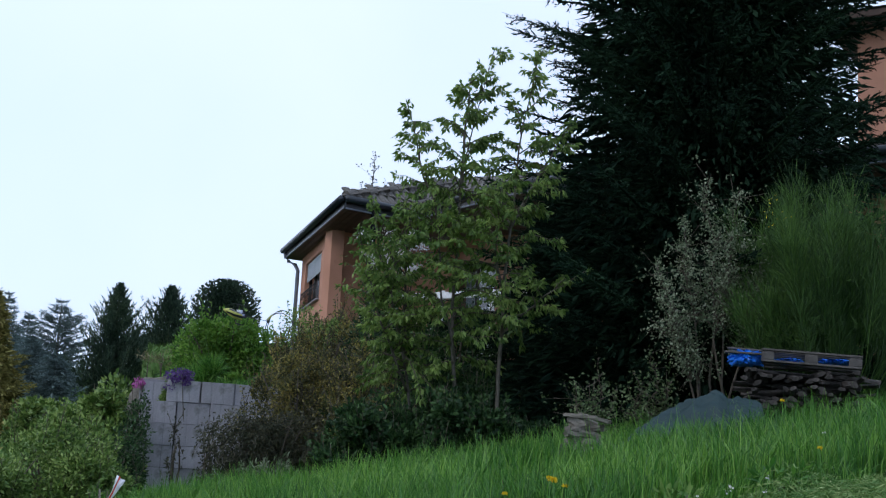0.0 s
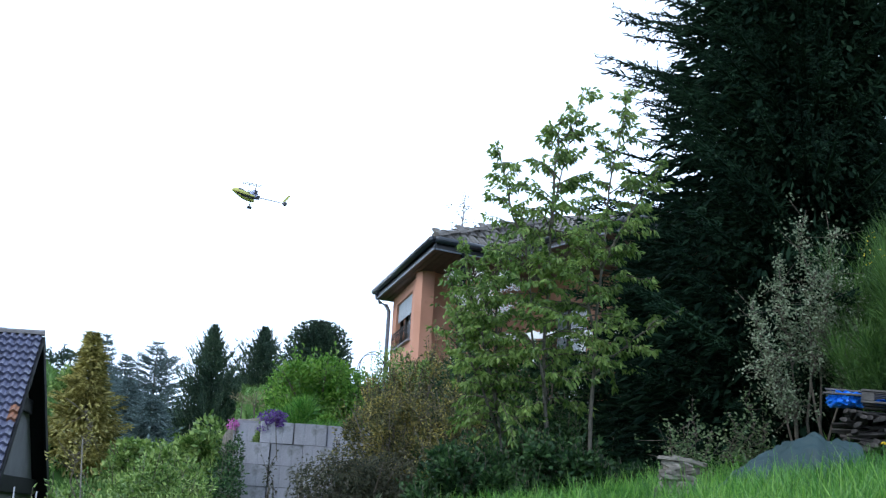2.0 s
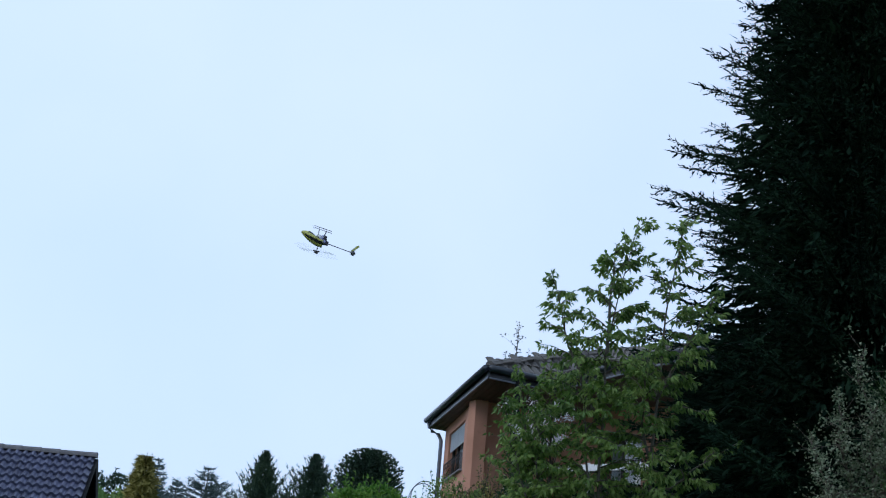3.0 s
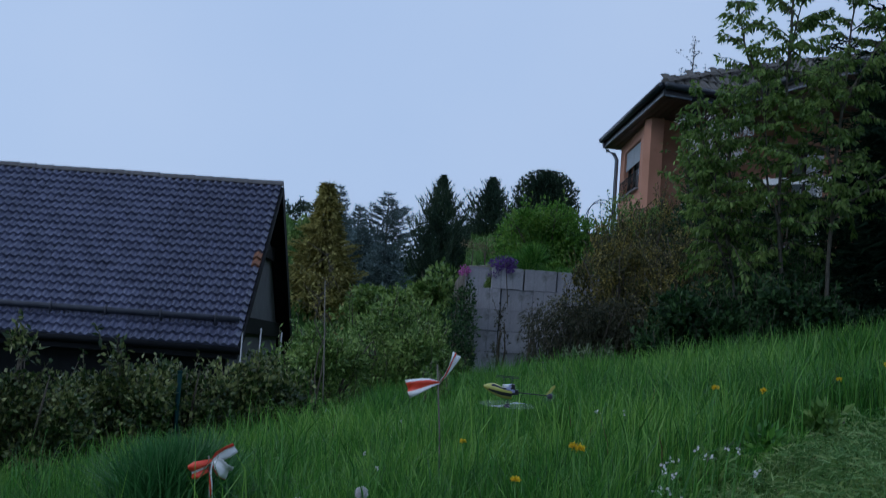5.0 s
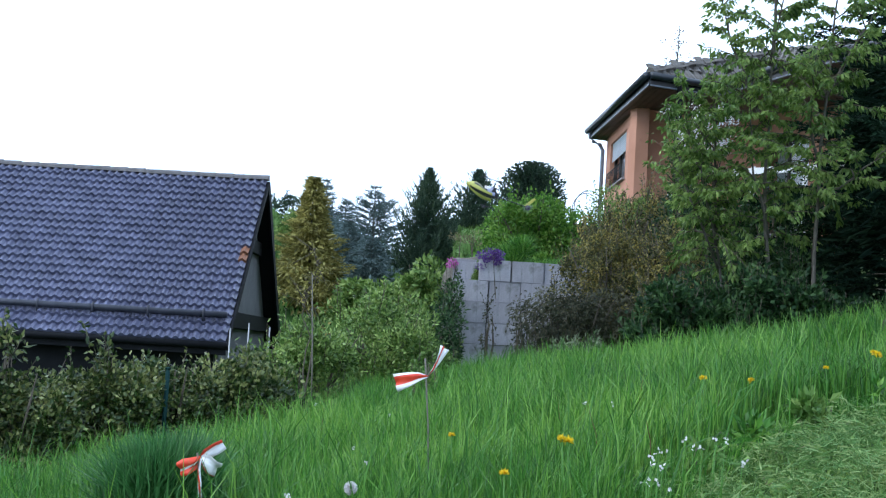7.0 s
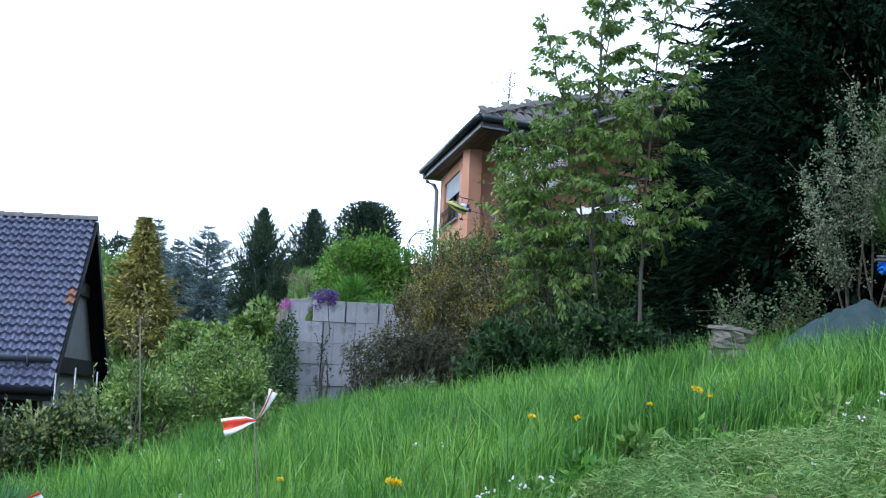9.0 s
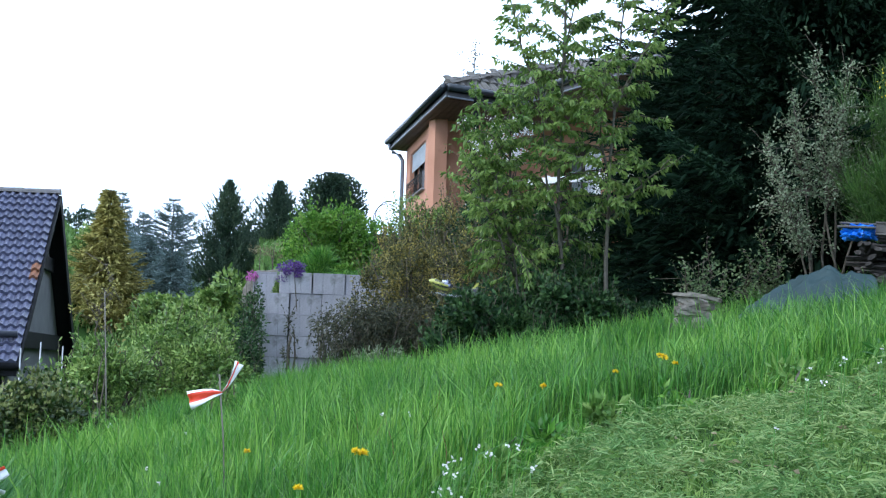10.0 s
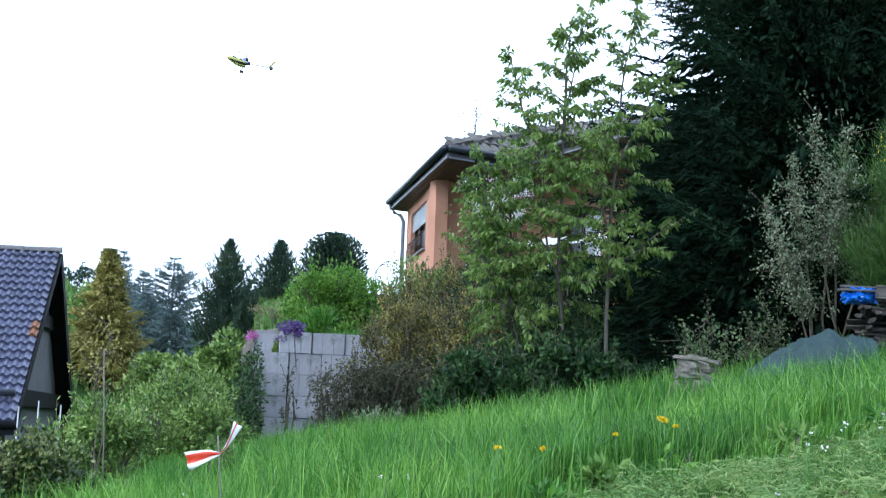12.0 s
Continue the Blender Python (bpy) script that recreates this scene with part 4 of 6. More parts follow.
shrub("terrace_shrub", "mixed green shrub on the terrace below the house", "shrub", 3.4, 25.5, 0.8, 0.7, 4.75, 6500, 0.07, 0.035, M_PRIVET, 55, lumps=24, sprigs=90, bottom=3.0)
shrub("terrace_shrub", "twiggy yellow-green shrub before the house wall", "shrub", 4.25, 25.8, 0.7, 0.7, 4.85, 5000, 0.065, 0.03, M_BROWN, 155, lumps=36, size=0.22, sprigs=260, bottom=3.0)
shrub("terrace_shrub", "twiggy brown-green shrub at the top of the bank", "shrub", 3.3, 22.6, 0.7, 0.6, 4.3, 5000, 0.06, 0.028, M_BROWN, 156, lumps=36, size=0.22, sprigs=280, bottom=2.6)
shrub("silver_weed", "pale grey-leaved weeds at the foot of the bank", "plant", 2.0, 18.6, 0.55, 0.3, gz(2.0, 18.6) + 0.62, 700, 0.10, 0.03, M_SILVER, 157, lumps=16, size=0.2, sprigs=30)
shrub("heather_cushion", "purple aubrieta cushion spilling over the wall", "flower", 0.78, 22.12, 0.32, 0.2, 3.08, 1900, 0.035, 0.025, M_PURPLE, 56, bottom=2.74, lumps=16, stems=3)
shrub("pink_flower", "pink blossoming clump beside the wall", "flower", 0.12, 22.4, 0.14, 0.12, 2.90, 150, 0.040, 0.03, M_PINK, 57, bottom=2.74, lumps=8, stems=3)
shrub("green_cushion", "green cushion plant growing over a corner block", "plant", 0.62, 22.35, 0.16, 0.12, 2.82, 1600, 0.05, 0.012, M_PRIVET, 58, bottom=2.45, lumps=10, stems=2)
shrub("grass_tuft", "tall green grass tuft on the terrace", "grass", 1.18, 22.7, 0.28, 0.2, 3.2, 1500, 0.28, 0.012, M_GRASS, 59, bottom=2.75, lumps=6, stems=2, out=0.3, jitter=0.25)
shrub("ivy_shrub", "dark creeper at the end of the block wall", "shrub", 0.12, 21.7, 0.26, 0.35, 2.7, 2400, 0.06, 0.035, M_IVY, 60, bottom=0.9, lumps=16, sprigs=20)

# thin wall climbers in front of the blocks
for x, top, sd in ((0.78, 2.45, 61), (1.28, 2.35, 62)):
    shrub("climber", "thin leafy shoot standing before the block wall", "plant", x, 21.5, 0.16, 0.12, top, 190, 0.055, 0.028, M_DRAPE, sd, lumps=12, stems=4, sprigs=8)

# trees behind the wall and on the far meadow
conifer("golden_cypress", "golden yellow cypress with feathery sprays", -3.85, 37.8, 6.2, 1.5, M_GOLD, 70, "spruce", levels=34, per=9, twig=0.20, tw=0.026, dense=2.1, taper=1.05, rise=0.2, inner=3500, rough=0.7, fine=True)
conifer("blue_cedar", "blue-grey cedar with loose open boughs", -2.75, 50, 7.5, 2.3, M_BLUEFIR, 71, "spruce", levels=17, per=7, twig=0.34, tw=0.025, dense=1.36, rise=0.45, taper=0.95, inner=250, rough=0.9, fine=True)
conifer("blue_spruce", "blue-grey spruce on the far slope", -3.35, 46, 5.7, 1.4, M_BLUEFIR, 72, "spruce", levels=22, per=8, twig=0.28, tw=0.031, dense=0.94, rise=0.3, inner=300, rough=0.8, fine=True)
conifer("blue_spruce", "small blue-grey spruce on the far slope", -2.35, 43, 4.9, 1.0, M_BLUEFIR, 73, "spruce", levels=22, per=8, twig=0.24, tw=0.031, dense=0.94, rise=0.3, inner=250, rough=0.8, fine=True)
conifer("dark_yew", "dark upright yew with plume-like shoots", -0.64, 45, 7.55, 1.3, M_DARKFIR, 74, "column", levels=46, per=9, twig=0.36, tw=0.031, dense=0.77, taper=1.0, rough=0.75, fine=True)
conifer("dark_fir", "dark fir behind the terrace", 1.14, 48, 8.05, 1.15, M_DARKFIR, 75, "column", levels=34, per=8, twig=0.36, tw=0.031, dense=0.68, taper=1.1, rough=0.9, fine=True)
conifer("dark_fir", "low dark fir between taller trees", 0.35, 50, 6.3, 0.9, M_DARKFIR, 76, "column", levels=30, per=8, twig=0.3, tw=0.037, dense=0.59, rough=0.9, fine=True)
conifer("domed_yew", "dark dome-shaped yew behind the terrace shrub", 2.72, 42, 7.5, 1.12, M_DARKFIR, 77, "dome", levels=46, per=13, twig=0.13, tw=0.055, dense=0.8, rough=0.12, fine=True)
conifer("slim_fir", "thin pale conifer tip behind the cypress", -4.35, 47, 7.25, 0.95, M_BLUEFIR, 78, "spruce", levels=24, per=7, twig=0.26, tw=0.025, dense=1.02, rise=0.5, rough=0.8, fine=True)
conifer("slim_fir", "thin blue conifer tip on the far slope", -4.0, 52, 7.1, 1.1, M_BLUEFIR, 79, "spruce", levels=24, per=7, twig=0.26, tw=0.025, dense=1.02, rise=0.5, rough=0.8, fine=True)
for i, (x, y, top, r) in enumerate(((-8.6, 70, 9.3, 1.6), (-6.6, 72, 9.0, 1.2), (-5.6, 47, 6.0, 0.5), (-2.4, 36, 3.2, 0.9), (-1.4, 33, 2.9, 0.8), (-0.45, 30.5, 3.5, 0.7))):
    shrub("meadow_bush", "green bush on the far slope", "shrub", x, y, r, r, top, 2600, 0.16, 0.09, M_PRIVET if i > 1 else M_DARKFIR, 90 + i, lumps=22, sprigs=30)
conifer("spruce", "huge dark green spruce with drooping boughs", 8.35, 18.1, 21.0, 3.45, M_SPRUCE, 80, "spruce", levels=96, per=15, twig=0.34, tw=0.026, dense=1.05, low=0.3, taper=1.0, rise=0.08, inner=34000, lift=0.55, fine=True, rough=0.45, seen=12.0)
# added tree: stands in for low boughs and shadow behind the cherries
conifer("spruce", "younger dark spruce added to fill the shadow behind the cherries", 6.6, 20.0, 6.3, 1.45, M_SPRUCE, 89, "spruce", levels=34, per=10, twig=0.30, tw=0.022, dense=1.0, low=0.1, taper=0.5, fine=True, rise=0.05, inner=1800, rough=0.4)


def cherry_tree(label, foot, stems, seed, gap=0.20, reach=0.9, low=0.3, leaf=0.10):
    """A young cherry: slim stems climb through given points; arching boughs in loose tiers carry rows of long hanging leaves."""
    rng = np.random.default_rng(seed)
    x, y = foot
    z0 = gz(x, y)
    tree = thing("cherry_tree", (x, y, z0 - 0.05), label, "tree", "young cherries")
    wood, trunks, P, D = [], [], [], []

    def leaves(pts, start, every):
        """Hanging leaves, two by two, along a bough."""
        total = sum((b - a).length for a, b in zip(pts, pts[1:]))
        n = max(3, int(total / every))
        for i in range(n):
            q = start + (1 - start) * (i + rng.random()) / n
            k = min(len(pts) - 2, int(q * (len(pts) - 1)))
            c = pts[k].lerp(pts[k + 1], q * (len(pts) - 1) - k)
            ahead = (pts[k + 1] - pts[k]).normalized()
            across = ahead.cross(Vector((0, 0, 1)))
            for sg in (-1, 1):
                d = across * sg * (0.55 + 0.4 * rng.random()) + ahead * (0.25 + 0.4 * rng.random()) + Vector((0, 0, -0.55 - 0.5 * rng.random())) + Vector(rng.normal(0, 0.22, 3))
                P.append(c + Vector(rng.normal(0, 0.012, 3))); D.append(d)
        for _ in range(5):
            P.append(pts[-1] + Vector(rng.normal(0, 0.015, 3))); D.append((pts[-1] - pts[-2]).normalized() + Vector(rng.normal(0, 0.5, 3)) + Vector((0, 0, -0.3)))

    for line in stems:
        way = [Vector((px - x, py - y, pz - z0)) for px, py, pz in line]
        pts = []
        for k in range(len(way) - 1):
            for i in range(4):
                pts.append(way[k].lerp(way[k + 1], i / 4) + Vector((rng.normal(0, 0.012), rng.normal(0, 0.012), 0)) * (1 if i else 0))
        pts.append(way[-1])
        thick = 0.008 + 0.0040 * way[-1].z
        trunks.append([(p, max(0.005, thick * (1 - 0.9 * i / (len(pts) - 1)))) for i, p in enumerate(pts)])
        top, first = pts[-1].z, max(pts[0].z, low * pts[-1].z)
        z, turn = first, rng.random() * 6
        while z < top - 0.12:
            k = max(i for i in range(len(pts) - 1) if pts[i].z <= z)
            c = pts[k].lerp(pts[k + 1], (z - pts[k].z) / max(1e-6, pts[k + 1].z - pts[k].z))
            f = (z - first) / max(0.1, top - first)
            turn += 2.4 + rng.normal(0, 0.35)
            ln = reach * (0.32 + 0.68 * (1 - f) ** 0.9) * (0.55 + 0.75 * rng.random())
            steep = 0.40 + 1.15 * f + rng.normal(0, 0.28)
            d = Vector((math.cos(turn), math.sin(turn), steep)).normalized()
            sag = 0.50 - 0.25 * f + rng.normal(0, 0.10)
            bough = [c + d * ln * q + Vector((0, 0, -sag * ln * q * q)) for q in (0, 0.3, 0.55, 0.8, 1.0)]
            wood.append([(p, 0.010 * (1.1 - i * 0.22)) for i, p in enumerate(bough)])
            leaves(bough, 0.12, 0.034)
            for q in (1, 2, 3):
                if rng.random() < 0.75:
                    sd = d.cross(Vector((0, 0, 1))).normalized() * (1 if rng.random() < 0.5 else -1)
                    td = (d * 0.7 + sd * 0.8 + Vector((0, 0, -0.1 + rng.normal(0, 0.2)))).normalized()
                    tl = ln * (0.28 + 0.25 * rng.random())
                    twig = [bough[q] + td * tl * u + Vector((0, 0, -0.3 * tl * u * u)) for u in (0, 0.5, 1.0)]
                    wood.append([(p, 0.004) for p in twig])
                    leaves(twig, 0.1, 0.038)
            z += gap * (0.5 + 1.0 * rng.random()) * (1 + 0.35 * f)
        leaves([p for p in pts if p.z > top - 0.7] if sum(p.z > top - 0.7 for p in pts) > 1 else pts[-2:], 0.0, 0.04)
    tube_part("trunk", trunks, M_BARK_PALE, tree, "slim pale grey-brown trunk", 7)
    tagged(tube_part("branch", wood, M_BARK, tree, "", 5), kind="stuff")
    n = len(P)
    foliage("crown", np.array(P), np.array(D), leaf * (0.7 + 0.5 * rng.random(n)), leaf * 0.42 * (0.8 + 0.4 * rng.random(n)), M_CHERRY, tree, rng, fold=0.16, bend=0.12, mid=0.5)


cherry_tree("young leaning cherry tree with hanging fresh green leaves", (3.66, 16.8), [
    [(3.66, 16.8, 1.6), (3.43, 16.8, 3.08), (3.05, 16.75, 4.3), (2.88, 16.7, 5.1)], [(3.43, 16.8, 3.08), (3.42, 16.9, 4.4), (3.36, 16.9, 5.2)], [(3.5, 16.8, 2.6), (2.95, 16.5, 3.7), (2.65, 16.4, 4.6)],
    [(3.46, 16.8, 2.9), (3.2, 16.5, 3.6), (3.15, 16.4, 4.5)]], 81, gap=0.085, reach=0.70, low=0.36, leaf=0.092)
cherry_tree("tall young cherry tree with tiers of hanging green leaves", (4.16, 16.5), [
    [(4.16, 16.5, 1.6), (3.98, 16.5, 3.7), (4.0, 16.5, 5.4), (4.38, 16.5, 7.25)], [(3.95, 16.5, 4.4), (3.50, 16.5, 5.4), (3.24, 16.5, 6.35)], [(4.0, 16.5, 5.2), (4.0, 16.4, 6.0), (4.06, 16.4, 6.84)],
    [(4.05, 16.5, 3.0), (3.75, 16.3, 4.0), (3.68, 16.2, 5.0)]], 82, gap=0.095, reach=0.82, low=0.33, leaf=0.097)
cherry_tree("tall slim cherry tree with hanging green leaves beside the spruce", (4.61, 16.4), [
    [(4.61, 16.4, 1.6), (4.64, 16.4, 4.18), (4.76, 16.4, 5.9), (4.99, 16.4, 7.27)], [(4.68, 16.4, 4.8), (5.05, 16.3, 5.6), (5.4, 16.3, 6.25)], [(4.63, 16.4, 3.4), (5.1, 16.1, 3.9), (5.6, 15.9, 4.25)],
    [(4.63, 16.4, 3.9), (4.4, 16.1, 4.5), (4.45, 16.0, 5.4)]], 83, gap=0.10, reach=0.86, low=0.38, leaf=0.097)
leader_tree("sapling", "airy pale-leaved sapling in front of the spruce", 5.3, 14.7, [(5.05, 14.7, 2.75), (5.35, 14.7, 3.05), (5.6, 14.7, 2.7)], M_SAPLING, 51, L=0.050, W=0.032, side=0.20, bark=M_BARK, low=0.35, droop=-0.1, leaf_gap=0.020, branches=14, category="shrub", trunk=0.012, fork=0.0)
leader_tree("sapling", "airy pale-leaved sapling beside the tarpaulin", 6.1, 14.9, [(5.85, 14.9, 2.9), (6.15, 14.9, 3.2), (6.4, 14.9, 2.85)], M_SAPLING, 52, L=0.050, W=0.032, side=0.22, bark=M_BARK, low=0.35, droop=-0.1, leaf_gap=0.020, branches=14, category="shrub", trunk=0.012, fork=0.0)
leader_tree("apple_tree", "apple tree in white blossom before the house", 3.9, 22.0, [(3.7, 22, 5.5), (4.4, 22, 5.7), (4.0, 22.3, 5.3)], M_PRIVET, 84, L=0.08, W=0.045, side=0.8, bark=M_BARK, low=0.55, droop=0.1, leaf_gap=0.06, branches=14)
leader_tree("garden_tree", "thin half-bare tree beyond the roof", 6.3, 37.0, [(6.35, 37, 11.0), (6.7, 37, 10.2), (6.0, 37, 10.0)], M_DRAPE, 85, L=0.10, W=0.04, side=0.85, bark=M_BARK, low=0.66, droop=-0.2, leaf_gap=0.09, branches=14, trunk=0.07)
leader_tree("silver_shrub", "silvery grey-green upright shrub", 6.95, 14.95, [(6.85, 14.9, 5.45), (6.5, 14.95, 4.9), (7.25, 14.9, 5.3), (6.15, 14.9, 4.3), (7.05, 14.7, 4.7), (6.3, 14.8, 3.6), (7.5, 14.8, 4.3)], M_SILVER, 86, L=0.048, W=0.027, side=0.5, fork=0.0, flare=0.55, bark=M_BARK, low=0.52, droop=-0.5, leaf_gap=0.0125, branches=30, category="shrub", trunk=0.022)


def blossom_clusters():
    rng = np.random.default_rng(120)
    t = thing("blossom_spray", (3.66, 21.6, gz(3.7, 21.6) - 0.22), "white apple blossom clusters on thin twigs", "blossom")
    z0 = gz(3.7, 21.6)
    P, D, tw = [], [], []
    for k in range(34):
        c = Vector((-0.15 + rng.random() * 1.1, rng.normal(0, 0.3), 5.05 - z0 + rng.random() * 0.7))
        if k > 24:
            c = Vector((-0.1 + rng.random() * 1.6, 0.0, 4.1 - z0 + rng.random() * 0.25))
        tw.append([(Vector((c.x * 0.5 + 0.3, 0, c.z - 0.8)), 0.01), (c, 0.003)])
        for _ in range(90):
            P.append(c + Vector(rng.normal(0, 1, 3)) * 0.058); D.append(Vector(rng.normal(0, 1, 3)))
    tw.append([(Vector((0.3, 0, 0)), 0.04), (Vector((0.35, 0, 4.2 - z0)), 0.02)])
    tagged(tube_part("twig", tw, M_BARK, t, "", 5), kind="stuff")
    foliage("blossom", np.array(P), np.array(D), 0.032, 0.026, M_WHITE, t, rng)


blossom_clusters()


def broom():
    rng = np.random.default_rng(87)
    x, y = 8.35, 14.6
    z0 = gz(x, y)
    plant = thing("broom_shrub", (x, y, z0 - 0.03), "dense green broom with brushes of fine twigs", "shrub")
    P, D, L = [], [], []
    paths = []
    for k in range(150):
        w = rng.random() * 2 * math.pi
        q = rng.random() ** 0.5
        tip = Vector((math.cos(w) * 1.35 * q, math.sin(w) * 1.05 * q, (5.35 - z0) * (0.40 + 0.60 * rng.random() ** 0.7) * (1 - 0.22 * q * q)))
        foot = Vector((math.cos(w) * 0.2, math.sin(w) * 0.2, 0))
        bend = foot.lerp(tip, 0.5) + Vector((math.cos(w), math.sin(w), 0)) * 0.22 * q
        paths.append([(foot, 0.010), (bend, 0.006), (tip, 0.002)])
        fan = Vector((math.cos(w) * 0.35 * q, math.sin(w) * 0.35 * q, 1.0)) + Vector(rng.normal(0, 0.14, 3))
        for i in range(320):                   # a brush of fine green twigs round each stem's end
            s = 0.56 + 0.44 * rng.random() ** 0.8
            c = bend.lerp(tip, s * 2 - 1)
            d = fan + Vector(rng.normal(0, 0.42, 3))
            P.append(c + d * 0.22 * rng.random() + Vector(rng.normal(0, 0.025, 3)))
            D.append(d)
            L.append(0.10 + 0.17 * rng.random())
    tagged(tube_part("stem", paths, M_BROOM, plant, "", 4), kind="stuff")
    foliage("crown", np.array(P), np.array(D), np.array(L), 0.008, M_BROOM, plant, rng)
    P, D = [], []
    for i in range(7):
        c = Vector((-0.95 + rng.normal(0, 0.08), -0.4 + rng.normal(0, 0.1), 2.55 + rng.normal(0, 0.16)))
        for _ in range(4):
            P.append(c + Vector(rng.normal(0, 0.03, 3))); D.append(Vector(rng.normal(0, 1, 3)))
    foliage("blossom", np.array(P), np.array(D), 0.03, 0.018, M_YELLOW, plant, rng, "few yellow broom flowers")


broom()


# ---- meadow grass ----
def strips(P, lean, H, W, rng):
    """Grass blades: two segments each, narrowing, leaning over."""
    n = len(P)
    a = rng.random(n) * 2 * math.pi
    side = np.stack([np.cos(a), np.sin(a), np.zeros(n)], 1) * (W / 2)[:, None]
    mid = P + lean * (0.28 * H)[:, None] + np.array((0, 0, 1)) * (0.58 * H)[:, None]
    tip = P + lean * H[:, None] + np.array((0, 0, 1)) * (0.95 * H * (1 - 0.35 * np.linalg.norm(lean, axis=1)))[:, None]
    V = np.stack([P - side, P + side, mid + side * 0.8, mid - side * 0.8, tip + side * 0.12, tip - side * 0.12], 1).reshape(-1, 3)
    k = np.arange(n)[:, None] * 6
    F = np.concatenate([k + np.array([[0, 1, 2, 3]]), k + np.array([[3, 2, 4, 5]])], 1).reshape(-1, 4)
    return V, F


def meadow():
    rng = np.random.default_rng(11)
    def scatter(n, r0, r1, a0=-25, a1=37):
        r = (r0 ** 1.25 + (r1 ** 1.25 - r0 ** 1.25) * rng.random(n)) ** 0.8
        w = np.radians(a0 + (a1 - a0) * rng.random(n))
        return np.stack([r * np.sin(w), r * np.cos(w)], 1)
    def field(xy, s):
        return np.array([noise.noise((x * s, y * s, 3.1)) for x, y in xy])
    # tall grass, in tufts
    tufts = scatter(17500, 3.4, 19.5)
    keep = ~mown(tufts[:, 0] - 0.05, tufts[:, 1] + 0.05)
    keep &= ~((tufts[:, 0] < -0.9) & (tufts[:, 1] > 13.6 + tufts[:, 0] * 0.55))
    keep &= ~((tufts[:, 1] > 16.2 + 0 * tufts[:, 0]) & (tufts[:, 0] > 2.0))
    tufts = tufts[keep]
    tall = 0.32 + 0.13 * field(tufts, 0.7) + 0.13 * field(tufts, 2.3) + 0.010 * np.clip(np.hypot(tufts[:, 0], tufts[:, 1]) - 6, 0, 10)
    per = 11
    k = np.repeat(np.arange(len(tufts)), per)
    n = len(k)
    xy = tufts[k] + rng.normal(0, 0.055, (n, 2))
    P = np.stack([xy[:, 0], xy[:, 1], ground_z(xy[:, 0], xy[:, 1]) - 0.01], 1)
    tl = rng.normal(0, 0.15, (len(tufts), 2))
    lean = np.concatenate([tl[k] + rng.normal(0, 0.17, (n, 2)), np.zeros((n, 1))], 1)
    edge = (mown(xy[:, 0] + 0.30, xy[:, 1] - 0.34) | mown(xy[:, 0] + 0.12 + 0.3 * field(xy, 3.0), xy[:, 1] - 0.12)).astype(float)
    lean[:, 0] += edge * (0.30 + rng.normal(0, 0.35, n))       # trodden over beside the mown strip
    lean[:, 1] -= edge * (0.25 + rng.normal(0, 0.35, n))
    H = np.clip(tall[k], 0.16, None) * (0.6 + 0.75 * rng.random(n)) * (1 - edge * (0.25 + 0.45 * rng.random(n)))
    far = np.clip(np.hypot(xy[:, 0], xy[:, 1]) / 9, 0.8, 1.8)
    V, F = strips(P, lean, H, 0.0085 * far * (0.6 + 0.8 * rng.random(n)), rng)
    tagged(link("meadow_grass", raw("meadow_grass", V, F, M_GRASS)), "tall fresh green meadow grass", "grass", kind="stuff")
    # single tall stems above the rest
    q = scatter(3200, 6.0, 17.0)
    q = q[~mown(q[:, 0], q[:, 1]) & ~((q[:, 0] < -0.9) & (q[:, 1] > 12.6 + q[:, 0] * 0.55)) & ~((q[:, 1] > 15.2) & (q[:, 0] > 2.0))]
    n = len(q)
    P = np.stack([q[:, 0], q[:, 1], ground_z(q[:, 0], q[:, 1]) - 0.01], 1)
    lean = np.concatenate([rng.normal(0, 0.22, (n, 2)), np.zeros((n, 1))], 1)
    V, F = strips(P, lean, 0.45 + 0.32 * rng.random(n), 0.007 + 0.005 * rng.random(n), rng)
    tagged(link("tall_grass_stems", raw("tall_grass_stems", V, F, M_GRASS)), "single long grass stems standing above the meadow", "grass", kind="stuff")
    q = q[:: 40]
    n = len(q)
    P = np.stack([q[:, 0] + 0.07, q[:, 1], ground_z(q[:, 0] + 0.07, q[:, 1]) - 0.01], 1)
    lean = np.concatenate([rng.normal(0, 0.1, (n, 2)), np.zeros((n, 1))], 1)
    V, F = strips(P, lean, 0.34 + 0.2 * rng.random(n), np.full(n, 0.007), rng)
    tagged(link("sorrel_stems", raw("sorrel_stems", V, F, M_SORREL)), "reddish brown sorrel stems in the grass", "grass", kind="stuff")
    # mown strip: stubble and loose clippings
    q = scatter(34000, 3.6, 10.5, 2, 37)
    q = q[mown(q[:, 0], q[:, 1])]
    n = len(q)
    P = np.stack([q[:, 0], q[:, 1], ground_z(q[:, 0], q[:, 1]) - 0.005], 1)
    lean = np.concatenate([rng.normal(0, 0.5, (n, 2)), np.zeros((n, 1))], 1)
    V, F = strips(P, lean, 0.035 + 0.05 * rng.random(n), 0.009 + 0.004 * rng.random(n), rng)
    tagged(link("mown_grass", raw("mown_grass", V, F, M_MOWN)), "short mown grass stubble", "grass", kind="stuff")
    q = scatter(95000, 3.6, 10.5, 2, 37)
    d = field(q, 2.2) + 0.5 * field(q, 5.0)
    keep_q = mown(q[:, 0] - 0.1, q[:, 1] + 0.12) & (d > 0.0)
    q = q[keep_q]
    n = len(q)
    P = np.stack([q[:, 0], q[:, 1], ground_z(q[:, 0], q[:, 1]) + 0.01 + (0.02 + 0.30 * np.clip(d[keep_q] + 0.05, 0, 0.6)) * rng.random(n) ** 0.5], 1)
